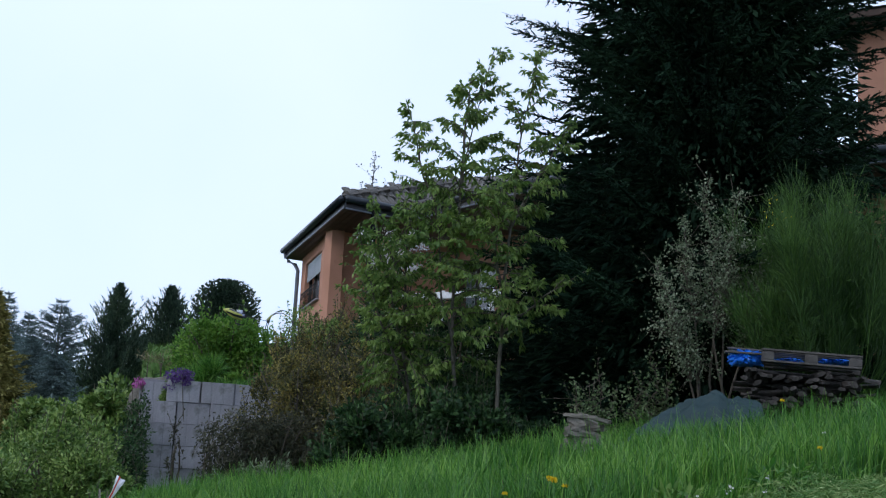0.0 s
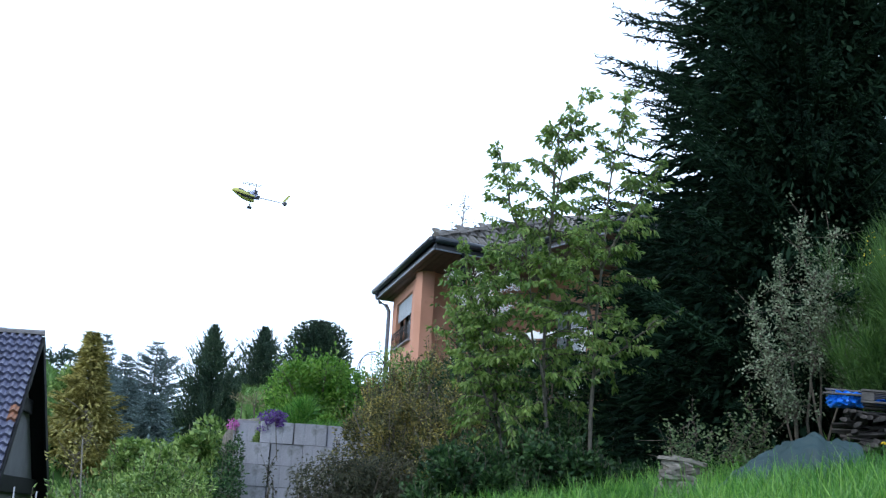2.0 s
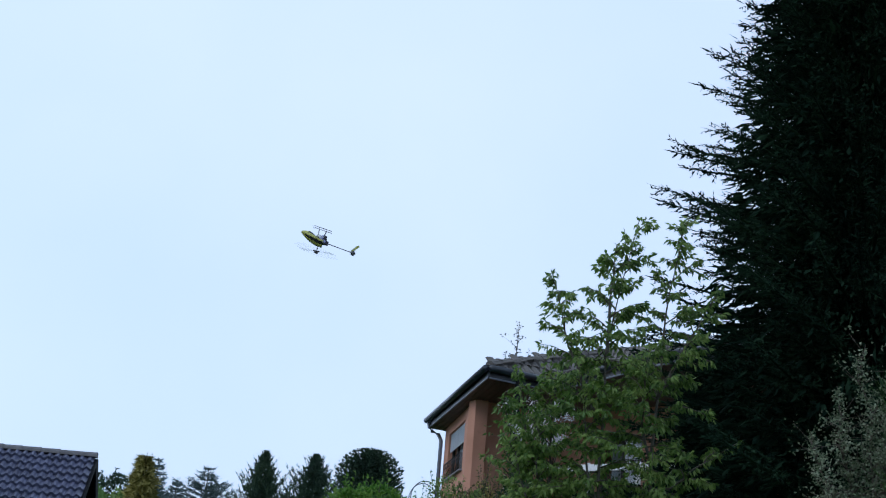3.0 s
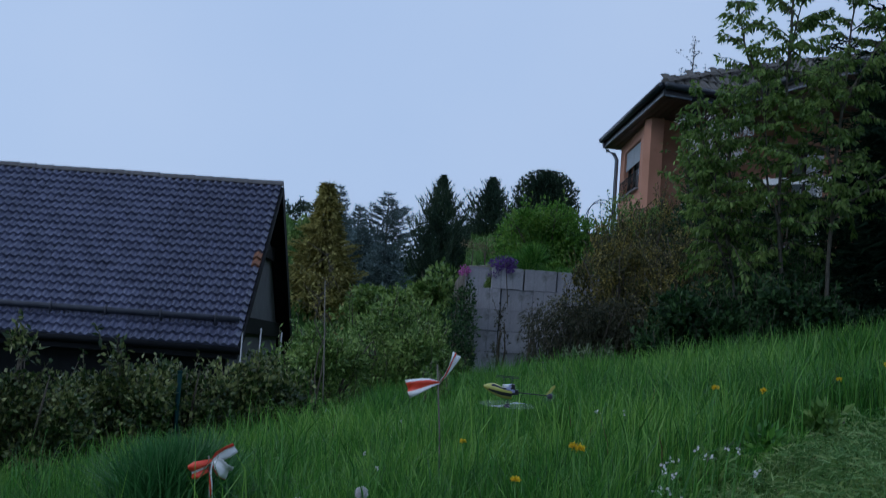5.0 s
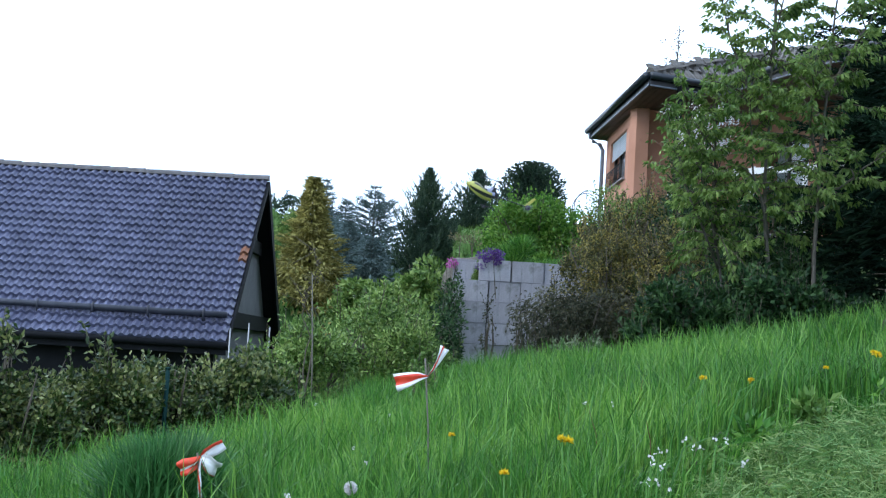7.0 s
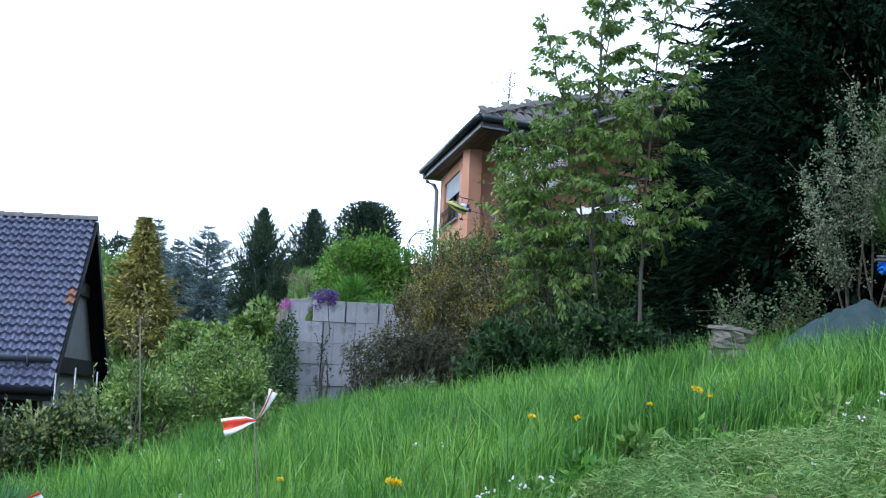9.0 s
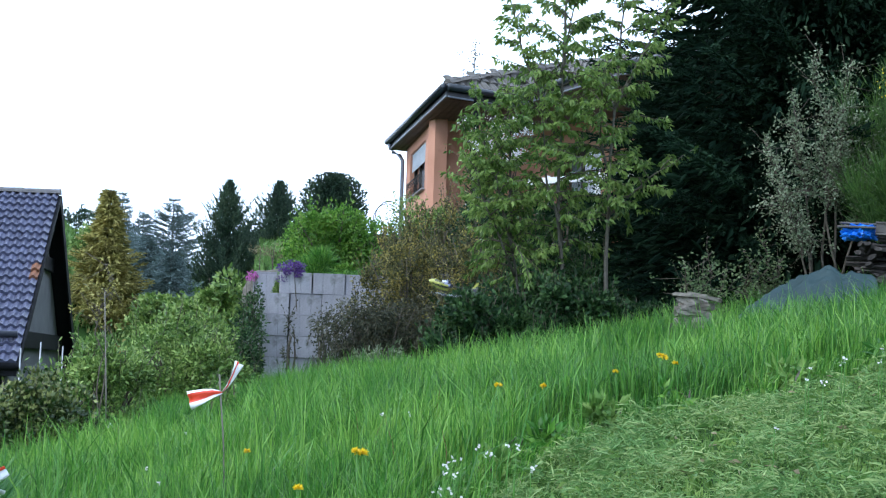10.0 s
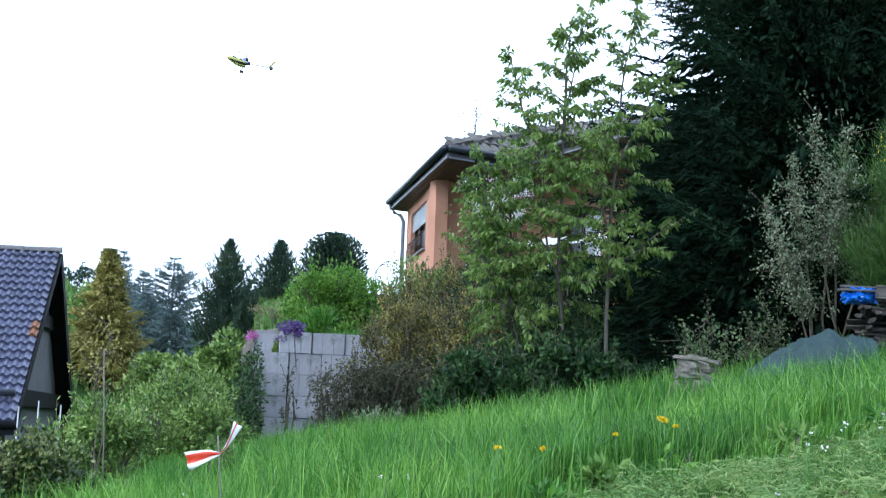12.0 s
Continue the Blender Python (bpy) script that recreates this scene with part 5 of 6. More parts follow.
    D = rng.normal(size=(n, 3)) * np.array((1, 1, 0.5))
    V, F = sprays(P, D, 0.035 + 0.075 * rng.random(n), 0.005 + 0.005 * rng.random(n), rng, bend=0.10)
    tagged(link("grass_clippings", raw("grass_clippings", V, F, M_HAY)), "loose pale cut grass lying on the mown strip", "grass", kind="stuff")
    # long cut stalks and torn brown bits left by the mower
    for count, mat_s, long, wide, nm, lab in ((900, M_HAY, 0.16, 0.006, "cut_stalks", "long pale cut stalks on the mown strip"), (160, M_STRAW, 0.06, 0.022, "torn_leaves", "torn dry leaves on the mown strip"), (700, M_MOWN, 0.08, 0.030, "plantain_leaves", "broad flat plantain leaves in the mown strip")):
        q = scatter(count * 3, 3.6, 10.5, 2, 37)
        q = q[mown(q[:, 0] + 0.15, q[:, 1] - 0.15)][:count]
        n = len(q)
        P = np.stack([q[:, 0], q[:, 1], ground_z(q[:, 0], q[:, 1]) + 0.045 + 0.035 * rng.random(n)], 1)
        D = rng.normal(size=(n, 3)) * np.array((1, 1, 0.22)) + np.array((0, 0, 0.12))
        V, F = sprays(P, D, long * (0.5 + rng.random(n)), wide * (0.7 + 0.5 * rng.random(n)), rng, bend=0.12)
        tagged(link(nm, raw(nm, V, F, mat_s)), lab, "grass", kind="stuff")
    # far meadow and terrace turf
    n = 15000
    x = rng.uniform(-9, 1, n); y = 30 + 55 * rng.random(n) ** 1.5
    P = np.stack([x * (y / 40), y, ground_z(x * (y / 40), y)], 1)
    lean = np.concatenate([rng.normal(0, 0.4, (n, 2)), np.zeros((n, 1))], 1)
    V, F = strips(P, lean, 0.2 + 0.3 * rng.random(n), np.full(n, 0.07), rng)
    tagged(link("far_meadow_grass", raw("far_meadow_grass", V, F, M_FARGRASS)), "pale green meadow on the far slope", "grass", kind="stuff")
    n = 9000
    x = rng.uniform(0.3, 5, n); y = rng.uniform(22.5, 27, n)
    P = np.stack([x, y, ground_z(x, y)], 1)
    lean = np.concatenate([rng.normal(0, 0.35, (n, 2)), np.zeros((n, 1))], 1)
    V, F = strips(P, lean, 0.10 + 0.16 * rng.random(n), np.full(n, 0.014), rng)
    tagged(link("terrace_grass", raw("terrace_grass", V, F, M_GRASS)), "short grass along the terrace edge", "grass", kind="stuff")


meadow()
def rank_tuft(x, y, seed):
    """A stand of long broad grass blades, upright and arching over at the tips."""
    rng = np.random.default_rng(seed)
    n = 1500
    P = np.stack([rng.normal(0, 0.085, n), rng.normal(0, 0.12, n), np.full(n, 0.0)], 1)
    P[:, 2] = ground_z(P[:, 0] + x, P[:, 1] + y) - gz(x, y)
    lean = np.concatenate([P[:, :2] * 0.5 + rng.normal(0, 0.20, (n, 2)), np.zeros((n, 1))], 1)
    tuft = thing("grass_tuft", (x, y, gz(x, y) - 0.01), "tall rank blue-green grass tuft in the meadow", "grass")
    V, F = strips(P, lean, 0.46 + 0.30 * rng.random(n), 0.010 + 0.007 * rng.random(n), rng)
    tagged(link("blade", raw("blade", V, F, M_RANK), tuft), kind="stuff")


rank_tuft(-1.43, 6.75, 140)
rank_tuft(-1.40, 6.98, 141)
for i, (x, y) in enumerate(((1.75, 7.6), (2.3, 8.15), (2.9, 8.45), (3.7, 8.6), (4.6, 8.7), (1.35, 6.9))):
    shrub("weed_clump", "low broad-leaved weeds at the edge of the mown strip", "plant", x, y, 0.2, 0.18, gz(x, y) + 0.26, 220, 0.10, 0.04, M_MOWN if i % 2 else M_GRASS, 150 + i, lumps=8, stems=2, bottom=gz(x, y) - 0.05)


# ---- things at the edge of the meadow ----
def stone(rng, sx, sy, sz):
    bm = bmesh.new()
    bmesh.ops.create_icosphere(bm, subdivisions=2, radius=0.5)
    off = rng.random(3) * 20
    for v in bm.verts:
        d = 1 + 0.35 * noise.noise(v.co * 2.2 + Vector(off))
        v.co = Vector((v.co.x * sx * d, v.co.y * sy * d, max(-0.42, min(0.42, v.co.z * 1.25)) * sz * d))
    return bm


def slab(rng, sx, sy, sz):
    """A broken flat fieldstone with chipped corners."""
    bm = bmesh.new()
    bmesh.ops.create_cube(bm, size=1)
    bmesh.ops.subdivide_edges(bm, edges=bm.edges[:], cuts=1, use_grid_fill=True)
    for v in bm.verts:
        c = v.co
        pull = 1 - 0.22 * (abs(c.x) + abs(c.y) + abs(c.z) - 0.5)
        v.co = Vector((c.x * sx * pull * (1 + rng.normal(0, 0.12)), c.y * sy * pull * (1 + rng.normal(0, 0.12)), c.z * sz * (1.1 * pull + rng.normal(0, 0.10))))
    return bm


def mesh_only(bm, name, mat, smooth=False):
    me = bpy.data.meshes.new(name)
    bm.to_mesh(me); bm.free()
    me.materials.append(mat)
    return me


def woodpile():
    rng = np.random.default_rng(31)
    cx, cy = 7.42, 13.55
    turn = math.degrees(math.atan2(13.28 - 13.81, 7.99 - 7.04))
    z0 = gz(cx, cy) - 0.04
    pile = thing("woodpile", (cx, cy, z0), "stack of weathered split firewood", "woodpile", turn=turn)
    logs = []
    for k in range(6):
        r = 0.038 + 0.022 * k / 6
        bm = bmesh.new()
        n = 5 + k % 3
        ang = sorted(rng.random(n) * 2 * math.pi)
        a = [bm.verts.new((math.cos(w) * r * (0.75 + 0.4 * rng.random()), -0.24, math.sin(w) * r * 0.5)) for w in [2 * math.pi * i / n for i in range(n)]]
        b = [bm.verts.new((v.co.x * 1.05 + rng.normal(0, 0.004), 0.24, v.co.z * 0.95)) for v in a]
        bm.faces.new(a); bm.faces.new(b[::-1])
        for i in range(n):
            bm.faces.new((a[i], b[i], b[(i + 1) % n], a[(i + 1) % n]))
        bmesh.ops.recalc_face_normals(bm, faces=bm.faces)
        logs.append(mesh_only(bm, "log", M_LOG))
    top = 2.94 - 0.10 - z0
    rows = int(top / 0.046)
    for layer in range(2):
        for r in range(rows):
            x = -0.60 + 0.06 * (r % 2) + rng.random() * 0.04
            while x < 0.58:
                ob = link("log", logs[rng.integers(0, 6)], pile)
                along = rng.random() < 0.22
                ob.matrix_basis = pose(x, -0.16 + layer * 0.34 + rng.normal(0, 0.03), 0.04 + r * 0.046, rng.normal(0, 6), rng.random() * 70 - 35, 90 + rng.normal(0, 12) if along else rng.normal(0, 12))
                x += (0.27 if along else 0.112) + rng.random() * 0.03
    # pallets lying on top
    for px, py, pz, tx in ((0.06, 0.05, 2.94 - z0 - 0.045, 3.6),):
        pal = thing("pallet", (0, 0, 0), "weathered wooden pallet lying on the woodpile", "pallet")
        pal.matrix_basis = pile.matrix_basis @ pose(px, py, pz, 0, tx, 0)
        for z in (0.0, 0.125):
            for k in range(5 if z else 3):
                part("board", box_bm((1.08, 0.10, 0.022), (0, -0.36 + k * (0.18 if z else 0.36), z), 0.003), M_PALLET, pal)
        for x in (-0.47, 0, 0.47):
            for y in (-0.36, 0, 0.36):
                part("spacer", box_bm((0.14, 0.10, 0.078), (x, y, 0.051), 0.004), M_PALLET, pal)
        for x in (-0.47, 0, 0.47):
            part("cross_board", box_bm((0.12, 0.80, 0.022), (x, 0, 0.101), 0.003), M_PALLET, pal)
        # blue sheeting stuffed under and beside it
        for bx, by, bw, bh, sd in ((-0.72, -0.18, 0.36, 0.13, 1), (-0.27, 0.12, 0.38, 0.06, 2), (0.28, 0.12, 0.38, 0.06, 3)):
            g = bmesh.new()
            bmesh.ops.create_icosphere(g, subdivisions=4, radius=0.5)
            for v in g.verts:
                c = v.co.copy()
                d = 0.85 + 0.55 * abs(noise.noise(c * 5 + Vector((sd * 7, 0, 0)))) + 0.45 * abs(noise.noise(c * 11 + Vector((0, sd * 5, 0))))
                v.co = Vector((c.x * bw * d, c.y * 0.4 * d, math.copysign(min(abs(c.z * 1.5), 0.5), c.z) * bh * d))
            sheet = thing("plastic_sheet", (0, 0, 0), "crumpled bright blue plastic sheet on the woodpile", "sheet")
            sheet.matrix_basis = pile.matrix_basis @ pose(bx + px, by, pz + 0.062, 0, 0, 0)
            part("sheet", g, M_BLUE, sheet)
        for k in range(3):
            slat = thing("loose_board", (0, 0, 0), "short loose board lying on the blue sheet", "board", "loose boards")
            slat.matrix_basis = pile.matrix_basis @ pose(px, py, pz, 0, tx, 0)
            part("plank", box_bm((0.40, 0.09, 0.02), (-0.74, -0.42 + k * 0.30, 0.060 if k == 0 else 0.135 - 0.002 * k), 0.003, Matrix.Rotation(radians(6 * k - 5), 4, "Z")), M_PALLET, slat)


woodpile()


def tarpaulin():
    x, y = 5.98, 13.35
    z0 = gz(x, y) - 0.03
    t = thing("tarpaulin", (x, y, z0), "grey-green tarpaulin draped over a low heap", "tarpaulin", turn=-24)
    n, m = 64, 40
    V = []
    for j in range(m + 1):
        for i in range(n + 1):
            u, v = -1 + 2 * i / n, -1 + 2 * j / m
            r = max(0.0, 1 - (abs(u) ** 2.6 + abs(v) ** 2.4))
            q = min(1.0, (u + 1) / 1.3)
            slope = q ** 0.85 - 0.20 * max(0.0, u - 0.3) - 0.08 * math.exp(-((u - 0.5) / 0.08) ** 2)
            h = 0.72 * slope * max(0.0, 1 - abs(v) ** 2.4) ** 0.55 * min(1.0, (1 - u) / 0.10) ** 0.5
            ridge = 0.04 * noise.noise(Vector((u * 2.2, v * 1.6, 1))) + 0.15 * (0.5 - abs(noise.noise(Vector((u * 2.4 + v * 1.6, v * 1.9 - u, 7))))) ** 2 * 4 * 0.5 - 0.03 * abs(noise.noise(Vector((u * 6 - v * 2, v * 3, 4)))) + 0.006 * noise.noise(Vector((u * 18, v * 15, 3)))
            V.append((u * 0.86 - 0.07 + 0.03 * noise.noise(Vector((v * 5, u, 2))), v * 0.55 + 0.04 * noise.noise(Vector((u * 5, v, 9))), max(0.0, h + ridge * (0.3 + r))))
    g = np.arange((n + 1) * (m + 1)).reshape(m + 1, n + 1)
    F = np.stack([g[:-1, :-1], g[:-1, 1:], g[1:, 1:], g[1:, :-1]], -1).reshape(-1, 4)
    link("cover", raw("cover", np.array(V), F, M_TARP, smooth=True), t)


tarpaulin()


def stone_heap():
    rng = np.random.default_rng(33)
    x, y = 4.86, 13.25
    z0 = gz(x, y)
    heap = thing("stone_heap", (x, y, z0 - 0.02), "heap of flat stacked fieldstones", "stones", turn=-20)
    kinds = [mesh_only(slab(rng, 0.16 + 0.20 * rng.random(), 0.16, 0.040 + 0.055 * rng.random()), "stone", M_STONE) for _ in range(9)]
    for r in range(9):
        w = 0.36 - 0.016 * r
        end = w * (1.05 - 0.17 * r)
        for ly in range(2):
            x = -w + 0.05 * rng.random()
            while x < end:
                ob = link("stone", kinds[rng.integers(0, 9)], heap)
                ob.matrix_basis = pose(x, -0.12 + ly * 0.22 + rng.normal(0, 0.03), 0.04 + r * 0.062 + rng.normal(0, 0.008), rng.normal(0, 7), rng.normal(0, 9), rng.normal(0, 25) + (180 if rng.random() < 0.5 else 0))
                x += 0.12 + 0.09 * rng.random()
    for x, z, tilt in ((-0.05, 0.585, 13), (-0.20, 0.60, 4)):        # long slabs leaning over the top
        ob = link("stone", kinds[1], heap)
        ob.matrix_basis = Matrix.Translation((x, -0.14, z)) @ Matrix.Rotation(radians(tilt), 4, "Y") @ Matrix.Diagonal((1.5, 0.9, 0.75, 1))


stone_heap()


def boulder():
    rng = np.random.default_rng(34)
    b = new("boulder", mesh_only(stone(rng, 0.82, 0.6, 0.78), "boulder", M_STONE))
    b.matrix_basis = pose(0.40, 24.0, gz(0.40, 24.0) + 0.30)
    for p in b.data.polygons:
        p.use_smooth = True
    tagged(b, "rounded grey boulder with dry grass behind the wall", "stone")
    shrub("dry_grass", "straw-coloured dry grass on the boulder", "grass", 0.45, 24.1, 0.42, 0.3, 3.56, 220, 0.10, 0.012, M_STRAW, 35, bottom=3.3, lumps=8, stems=3)


boulder()


# ---- barrier-tape bows on stakes ----
def ribbon(pts, widths, twist, stripes, nrow=7):
    """A film ribbon along pts; bands across its width alternate between the two materials."""
    V, F, idx = [], [], []
    n = len(pts)
    for i, p in enumerate(pts):
        p = Vector(p)
        d = (Vector(pts[min(i + 1, n - 1)]) - Vector(pts[max(i - 1, 0)])).normalized()
        s = d.cross(Vector((0, 1, 0.15))).normalized()
        s = Matrix.Rotation(radians(twist[i]), 3, d) @ s
        nn = d.cross(s)
        for k in range(nrow):
            u = k / (nrow - 1) - 0.5
            V.append(p + s * u * widths[i] + nn * 0.16 * widths[i] * math.cos(u * 9 + i))
    for i in range(n - 1):
        for k in range(nrow - 1):
            F.append((i * nrow + k, i * nrow + k + 1, (i + 1) * nrow + k + 1, (i + 1) * nrow + k))
            idx.append(stripes[k])
    return V, F, idx


def tape_bow(at, ground, kind, label):
    x, y, z = at
    b = thing("tape_marker", (x, y, ground - 0.02), label, "marker", "tape markers")
    h = z - ground + 0.02
    tube_part("stake", [[((0.05, 0.02, -0.1), 0.0045), ((0.02, 0.01, h * 0.6), 0.0045), ((-0.02, 0, h + (0.10 if kind == 0 else 0.02)), 0.005)]], M_STAKE, b, "thin grey wooden stake", 6)
    k = Vector((0, 0, h))
    mats = [M_TAPE_W, M_TAPE_R]
    def add(nm, pts, w, tw, st):
        V, F, i = ribbon([k + Vector(p) for p in pts], w, tw, st)
        me = raw(nm, V, F, mats, i, smooth=True)
        ob = link(nm, me, b, "red and white striped barrier film")
        so = ob.modifiers.new("thickness", "SOLIDIFY"); so.thickness = 0.0012
    if kind == 0:
        add("ribbon", [(0, 0, 0), (-0.05, -0.01, -0.005), (-0.10, 0.0, -0.022), (-0.15, 0.01, -0.040), (-0.178, 0.015, -0.050)], (0.012, 0.050, 0.080, 0.098, 0.104), (8, 12, 18, 22, 24), (0, 1, 1, 1, 0, 0))
        add("ribbon", [(0, 0, 0), (0.03, 0.0, 0.04), (0.055, -0.01, 0.09), (0.075, 0.0, 0.14), (0.085, 0.01, 0.165)], (0.012, 0.030, 0.045, 0.055, 0.056), (56, 48, 38, 30, 26), (0, 0, 0, 1, 1, 0))
    else:
        add("ribbon", [(0, 0, 0), (0.03, 0.0, 0.02), (0.07, -0.01, 0.045), (0.105, 0.0, 0.07)], (0.02, 0.06, 0.075, 0.06), (10, 14, 20, 26), (0, 0, 0, 0, 1, 1))
        add("ribbon", [(0, 0, 0), (-0.03, 0.0, -0.03), (-0.07, -0.01, -0.05), (-0.10, 0.0, -0.065)], (0.02, 0.06, 0.08, 0.07), (-14, -8, 0, 6), (1, 1, 1, 0, 1, 1))
        add("ribbon", [(0, 0, 0), (0.03, -0.01, -0.02), (0.06, -0.015, -0.045), (0.085, 0.0, -0.055)], (0.02, 0.08, 0.10, 0.09), (-6, 4, 12, 16), (1, 0, 0, 0, 0, 0))
        add("ribbon", [(0, 0, 0), (-0.005, 0.0, -0.06), (0.005, -0.01, -0.12), (0.01, 0.0, -0.19)], (0.012, 0.035, 0.04, 0.03), (70, 60, 50, 40), (0, 0, 1, 0, 0, 0))


tape_bow((-0.075, 7.40, 1.135), gz(-0.07, 7.4), 0, "red and white tape bow tied to a thin stake")
tape_bow((-1.14, 6.42, 0.70), gz(-1.14, 6.42), 1, "tangled red and white tape tied to a stake in the grass")


# ---- stakes, posts and garden bits by the hedge ----
def stick(name, pts, mat, label, category, sides=6, foot=None):
    t = thing(name, (pts[0][0][0], pts[0][0][1], pts[0][0][2]), label, category)
    o = Vector(pts[0][0])
    tube_part("rod", [[(Vector(p) - o, r) for p, r in pts]], mat, t, "", sides)
    return t


sz = gz(-1.27, 13.0)
pole = stick("tree_stake", [((-1.22, 13.0, sz - 0.1), 0.008), ((-1.25, 13.0, sz + 0.7), 0.007), ((-1.31, 13.0, 1.95), 0.006)], M_STAKE, "tall thin pale stake in front of the hedge", "stake")
part("tag", box_bm((0.035, 0.02, 0.06), (0.03, -0.03, 0.42), 0.004, Matrix.Rotation(radians(20), 4, "Y")), M_LABEL, pole, "small white tag")
leader_tree("sapling", "spindly yellow-green sapling tied to a stake", -1.33, 13.25, [(-1.36, 13.25, 2.35), (-1.28, 13.25, 2.2)], M_GOLD, 88, L=0.05, W=0.022, side=0.22, bark=M_BARK, low=0.7, droop=-0.3, leaf_gap=0.02, branches=14, trunk=0.012)
gp = stick("fence_post", [((-2.36, 11.5, gz(-2.36, 11.5) - 0.1), 0.02), ((-2.36, 11.5, 0.99), 0.02)], M_GREENMETAL, "dark green coated metal fence post in the hedge", "post", 8)
part("cap", box_bm((0.045, 0.045, 0.02), (0, 0, 0.99 - gz(-2.36, 11.5) + 0.10), 0.006), M_GREENMETAL, gp)
for x, top in ((-3.42, 1.45), (-3.12, 1.55), (-2.78, 1.5)):
    stick("railing_post", [((x, 21.5, -0.6), 0.012), ((x, 21.5, top), 0.012)], M_STEEL, "thin galvanised post beside the gable", "post", 8)
rng = np.random.default_rng(64)
for x, y, s in ((-3.55, 10.9, 1), (-2.85, 11.3, 2), (-3.9, 10.7, 3)):
    shrub("laurel_shoot", "upright pale laurel shoot above the hedge", "plant", x, y, 0.16, 0.12, 1.30, 90, 0.075, 0.034, M_LAUREL, 100 + s, lumps=6, stems=4, sprigs=5, bottom=0.9)

# wrought-iron arch and railings on the terrace by the house
arch = thing("garden_arch", (3.35, 31.0, gz(3.35, 31) + 0.1), "thin curved wrought-iron rose arch", "arch")
for dy in (0, 0.5):
    tube_part("hoop", [[((0.34 * math.cos(w), dy, 0.95 + 0.42 * math.sin(w)), 0.011) for w in np.linspace(0, math.pi, 12)], [((-0.34, dy, -0.2), 0.011), ((-0.34, dy, 0.95), 0.011)], [((0.34, dy, -0.2), 0.011), ((0.34, dy, 0.95), 0.011)]], M_IRON, arch, "", 6)
fence = thing("garden_railing", (4.4, 27.2, gz(4.4, 27.2)), "dark iron garden railing below the house", "railing")
for k in range(9):
    tube_part("bar", [[((-0.6 + 0.16 * k, 0, -0.1), 0.010), ((-0.6 + 0.16 * k, 0, 1.02 + 0.05 * (k % 2)), 0.008)]], M_IRON, fence, "", 6)
tube_part("rail", [[((-0.65, 0, 0.95), 0.010), ((0.75, 0, 0.95), 0.010)], [((-0.65, 0, 0.2), 0.012), ((0.75, 0, 0.2), 0.012)]], M_IRON, fence, "", 6)


# ---- meadow flowers ----
def dandelion(x, y, h, size, seed):
    rng = np.random.default_rng(seed)
    f = thing("dandelion", (x, y, gz(x, y) - 0.01), "yellow dandelion flower on a tall stem", "flower", "dandelions")
    tube_part("stem", [[((0, 0, 0), 0.004), ((0.01, 0, h * 0.6), 0.0035), ((0.0, 0, h), 0.003)]], M_GRASS, f, "", 5)
    n = 90
    d = unit(rng.normal(size=(n, 3)) * np.array((1, 1, 0.35)) + np.array((0, 0, 0.35)))
    foliage("head", np.tile((0, 0, h), (n, 1)) + d * 0.004, d, size * (0.7 + 0.4 * rng.random(n)), size * 0.34, M_YELLOW, f, rng)


def seed_clock(x, y, h, seed):
    rng = np.random.default_rng(seed)
    f = thing("dandelion_clock", (x, y, gz(x, y) - 0.01), "white dandelion seed clock among the grass", "flower")
    tube_part("stem", [[((0, 0, 0), 0.004), ((0, 0, h), 0.003)]], M_GRASS, f, "", 5)
    n = 520
    d = sphere_dirs(n, rng)
    foliage("head", np.tile((0, 0, h), (n, 1)) + d * 0.012, d, 0.020 + 0.004 * rng.random(n), 0.006, M_WHITE, f, rng)


def cress(x, y, h, seed):
    rng = np.random.default_rng(seed)
    f = thing("white_meadow_flower", (x, y, gz(x, y) - 0.01), "small white meadow flower on a thin stem", "flower", "white meadow flowers")
    tube_part("stem", [[((0, 0, 0), 0.003), ((0.01, 0, h), 0.002)]], M_GRASS, f, "", 4)
    n = 4 + int(rng.integers(0, 4))
    c = np.array((0.01, 0, h)) + rng.normal(0, 0.006, (n, 3))
    foliage("head", c, rng.normal(size=(n, 3)) + np.array((0, -0.4, 0.5)), 0.014, 0.013, M_WHITE, f, rng)


for i, (x, y, z) in enumerate((
    (2.63, 9.0, 1.33), (0.27, 5.4, 0.81), (3.15, 9.5, 1.45), (1.80, 9.0, 1.21), (2.92, 8.8, 1.43), (2.98, 8.75, 1.40), (2.42, 8.3, 1.33), (2.81, 8.5, 1.44), (1.59, 8.0, 1.22), (1.76, 7.5, 1.23),
    (0.52, 5.6, 0.95), (0.55, 5.65, 0.94), (4.77, 8.5, 1.76), (2.82, 8.62, 1.45), (5.88, 11.17, 2.3), (0.07, 6.87, 0.86))):
    dandelion(x, y, max(0.2, z - gz(x, y)), 0.018 + 0.006 * (i % 3) / 2, 200 + i)
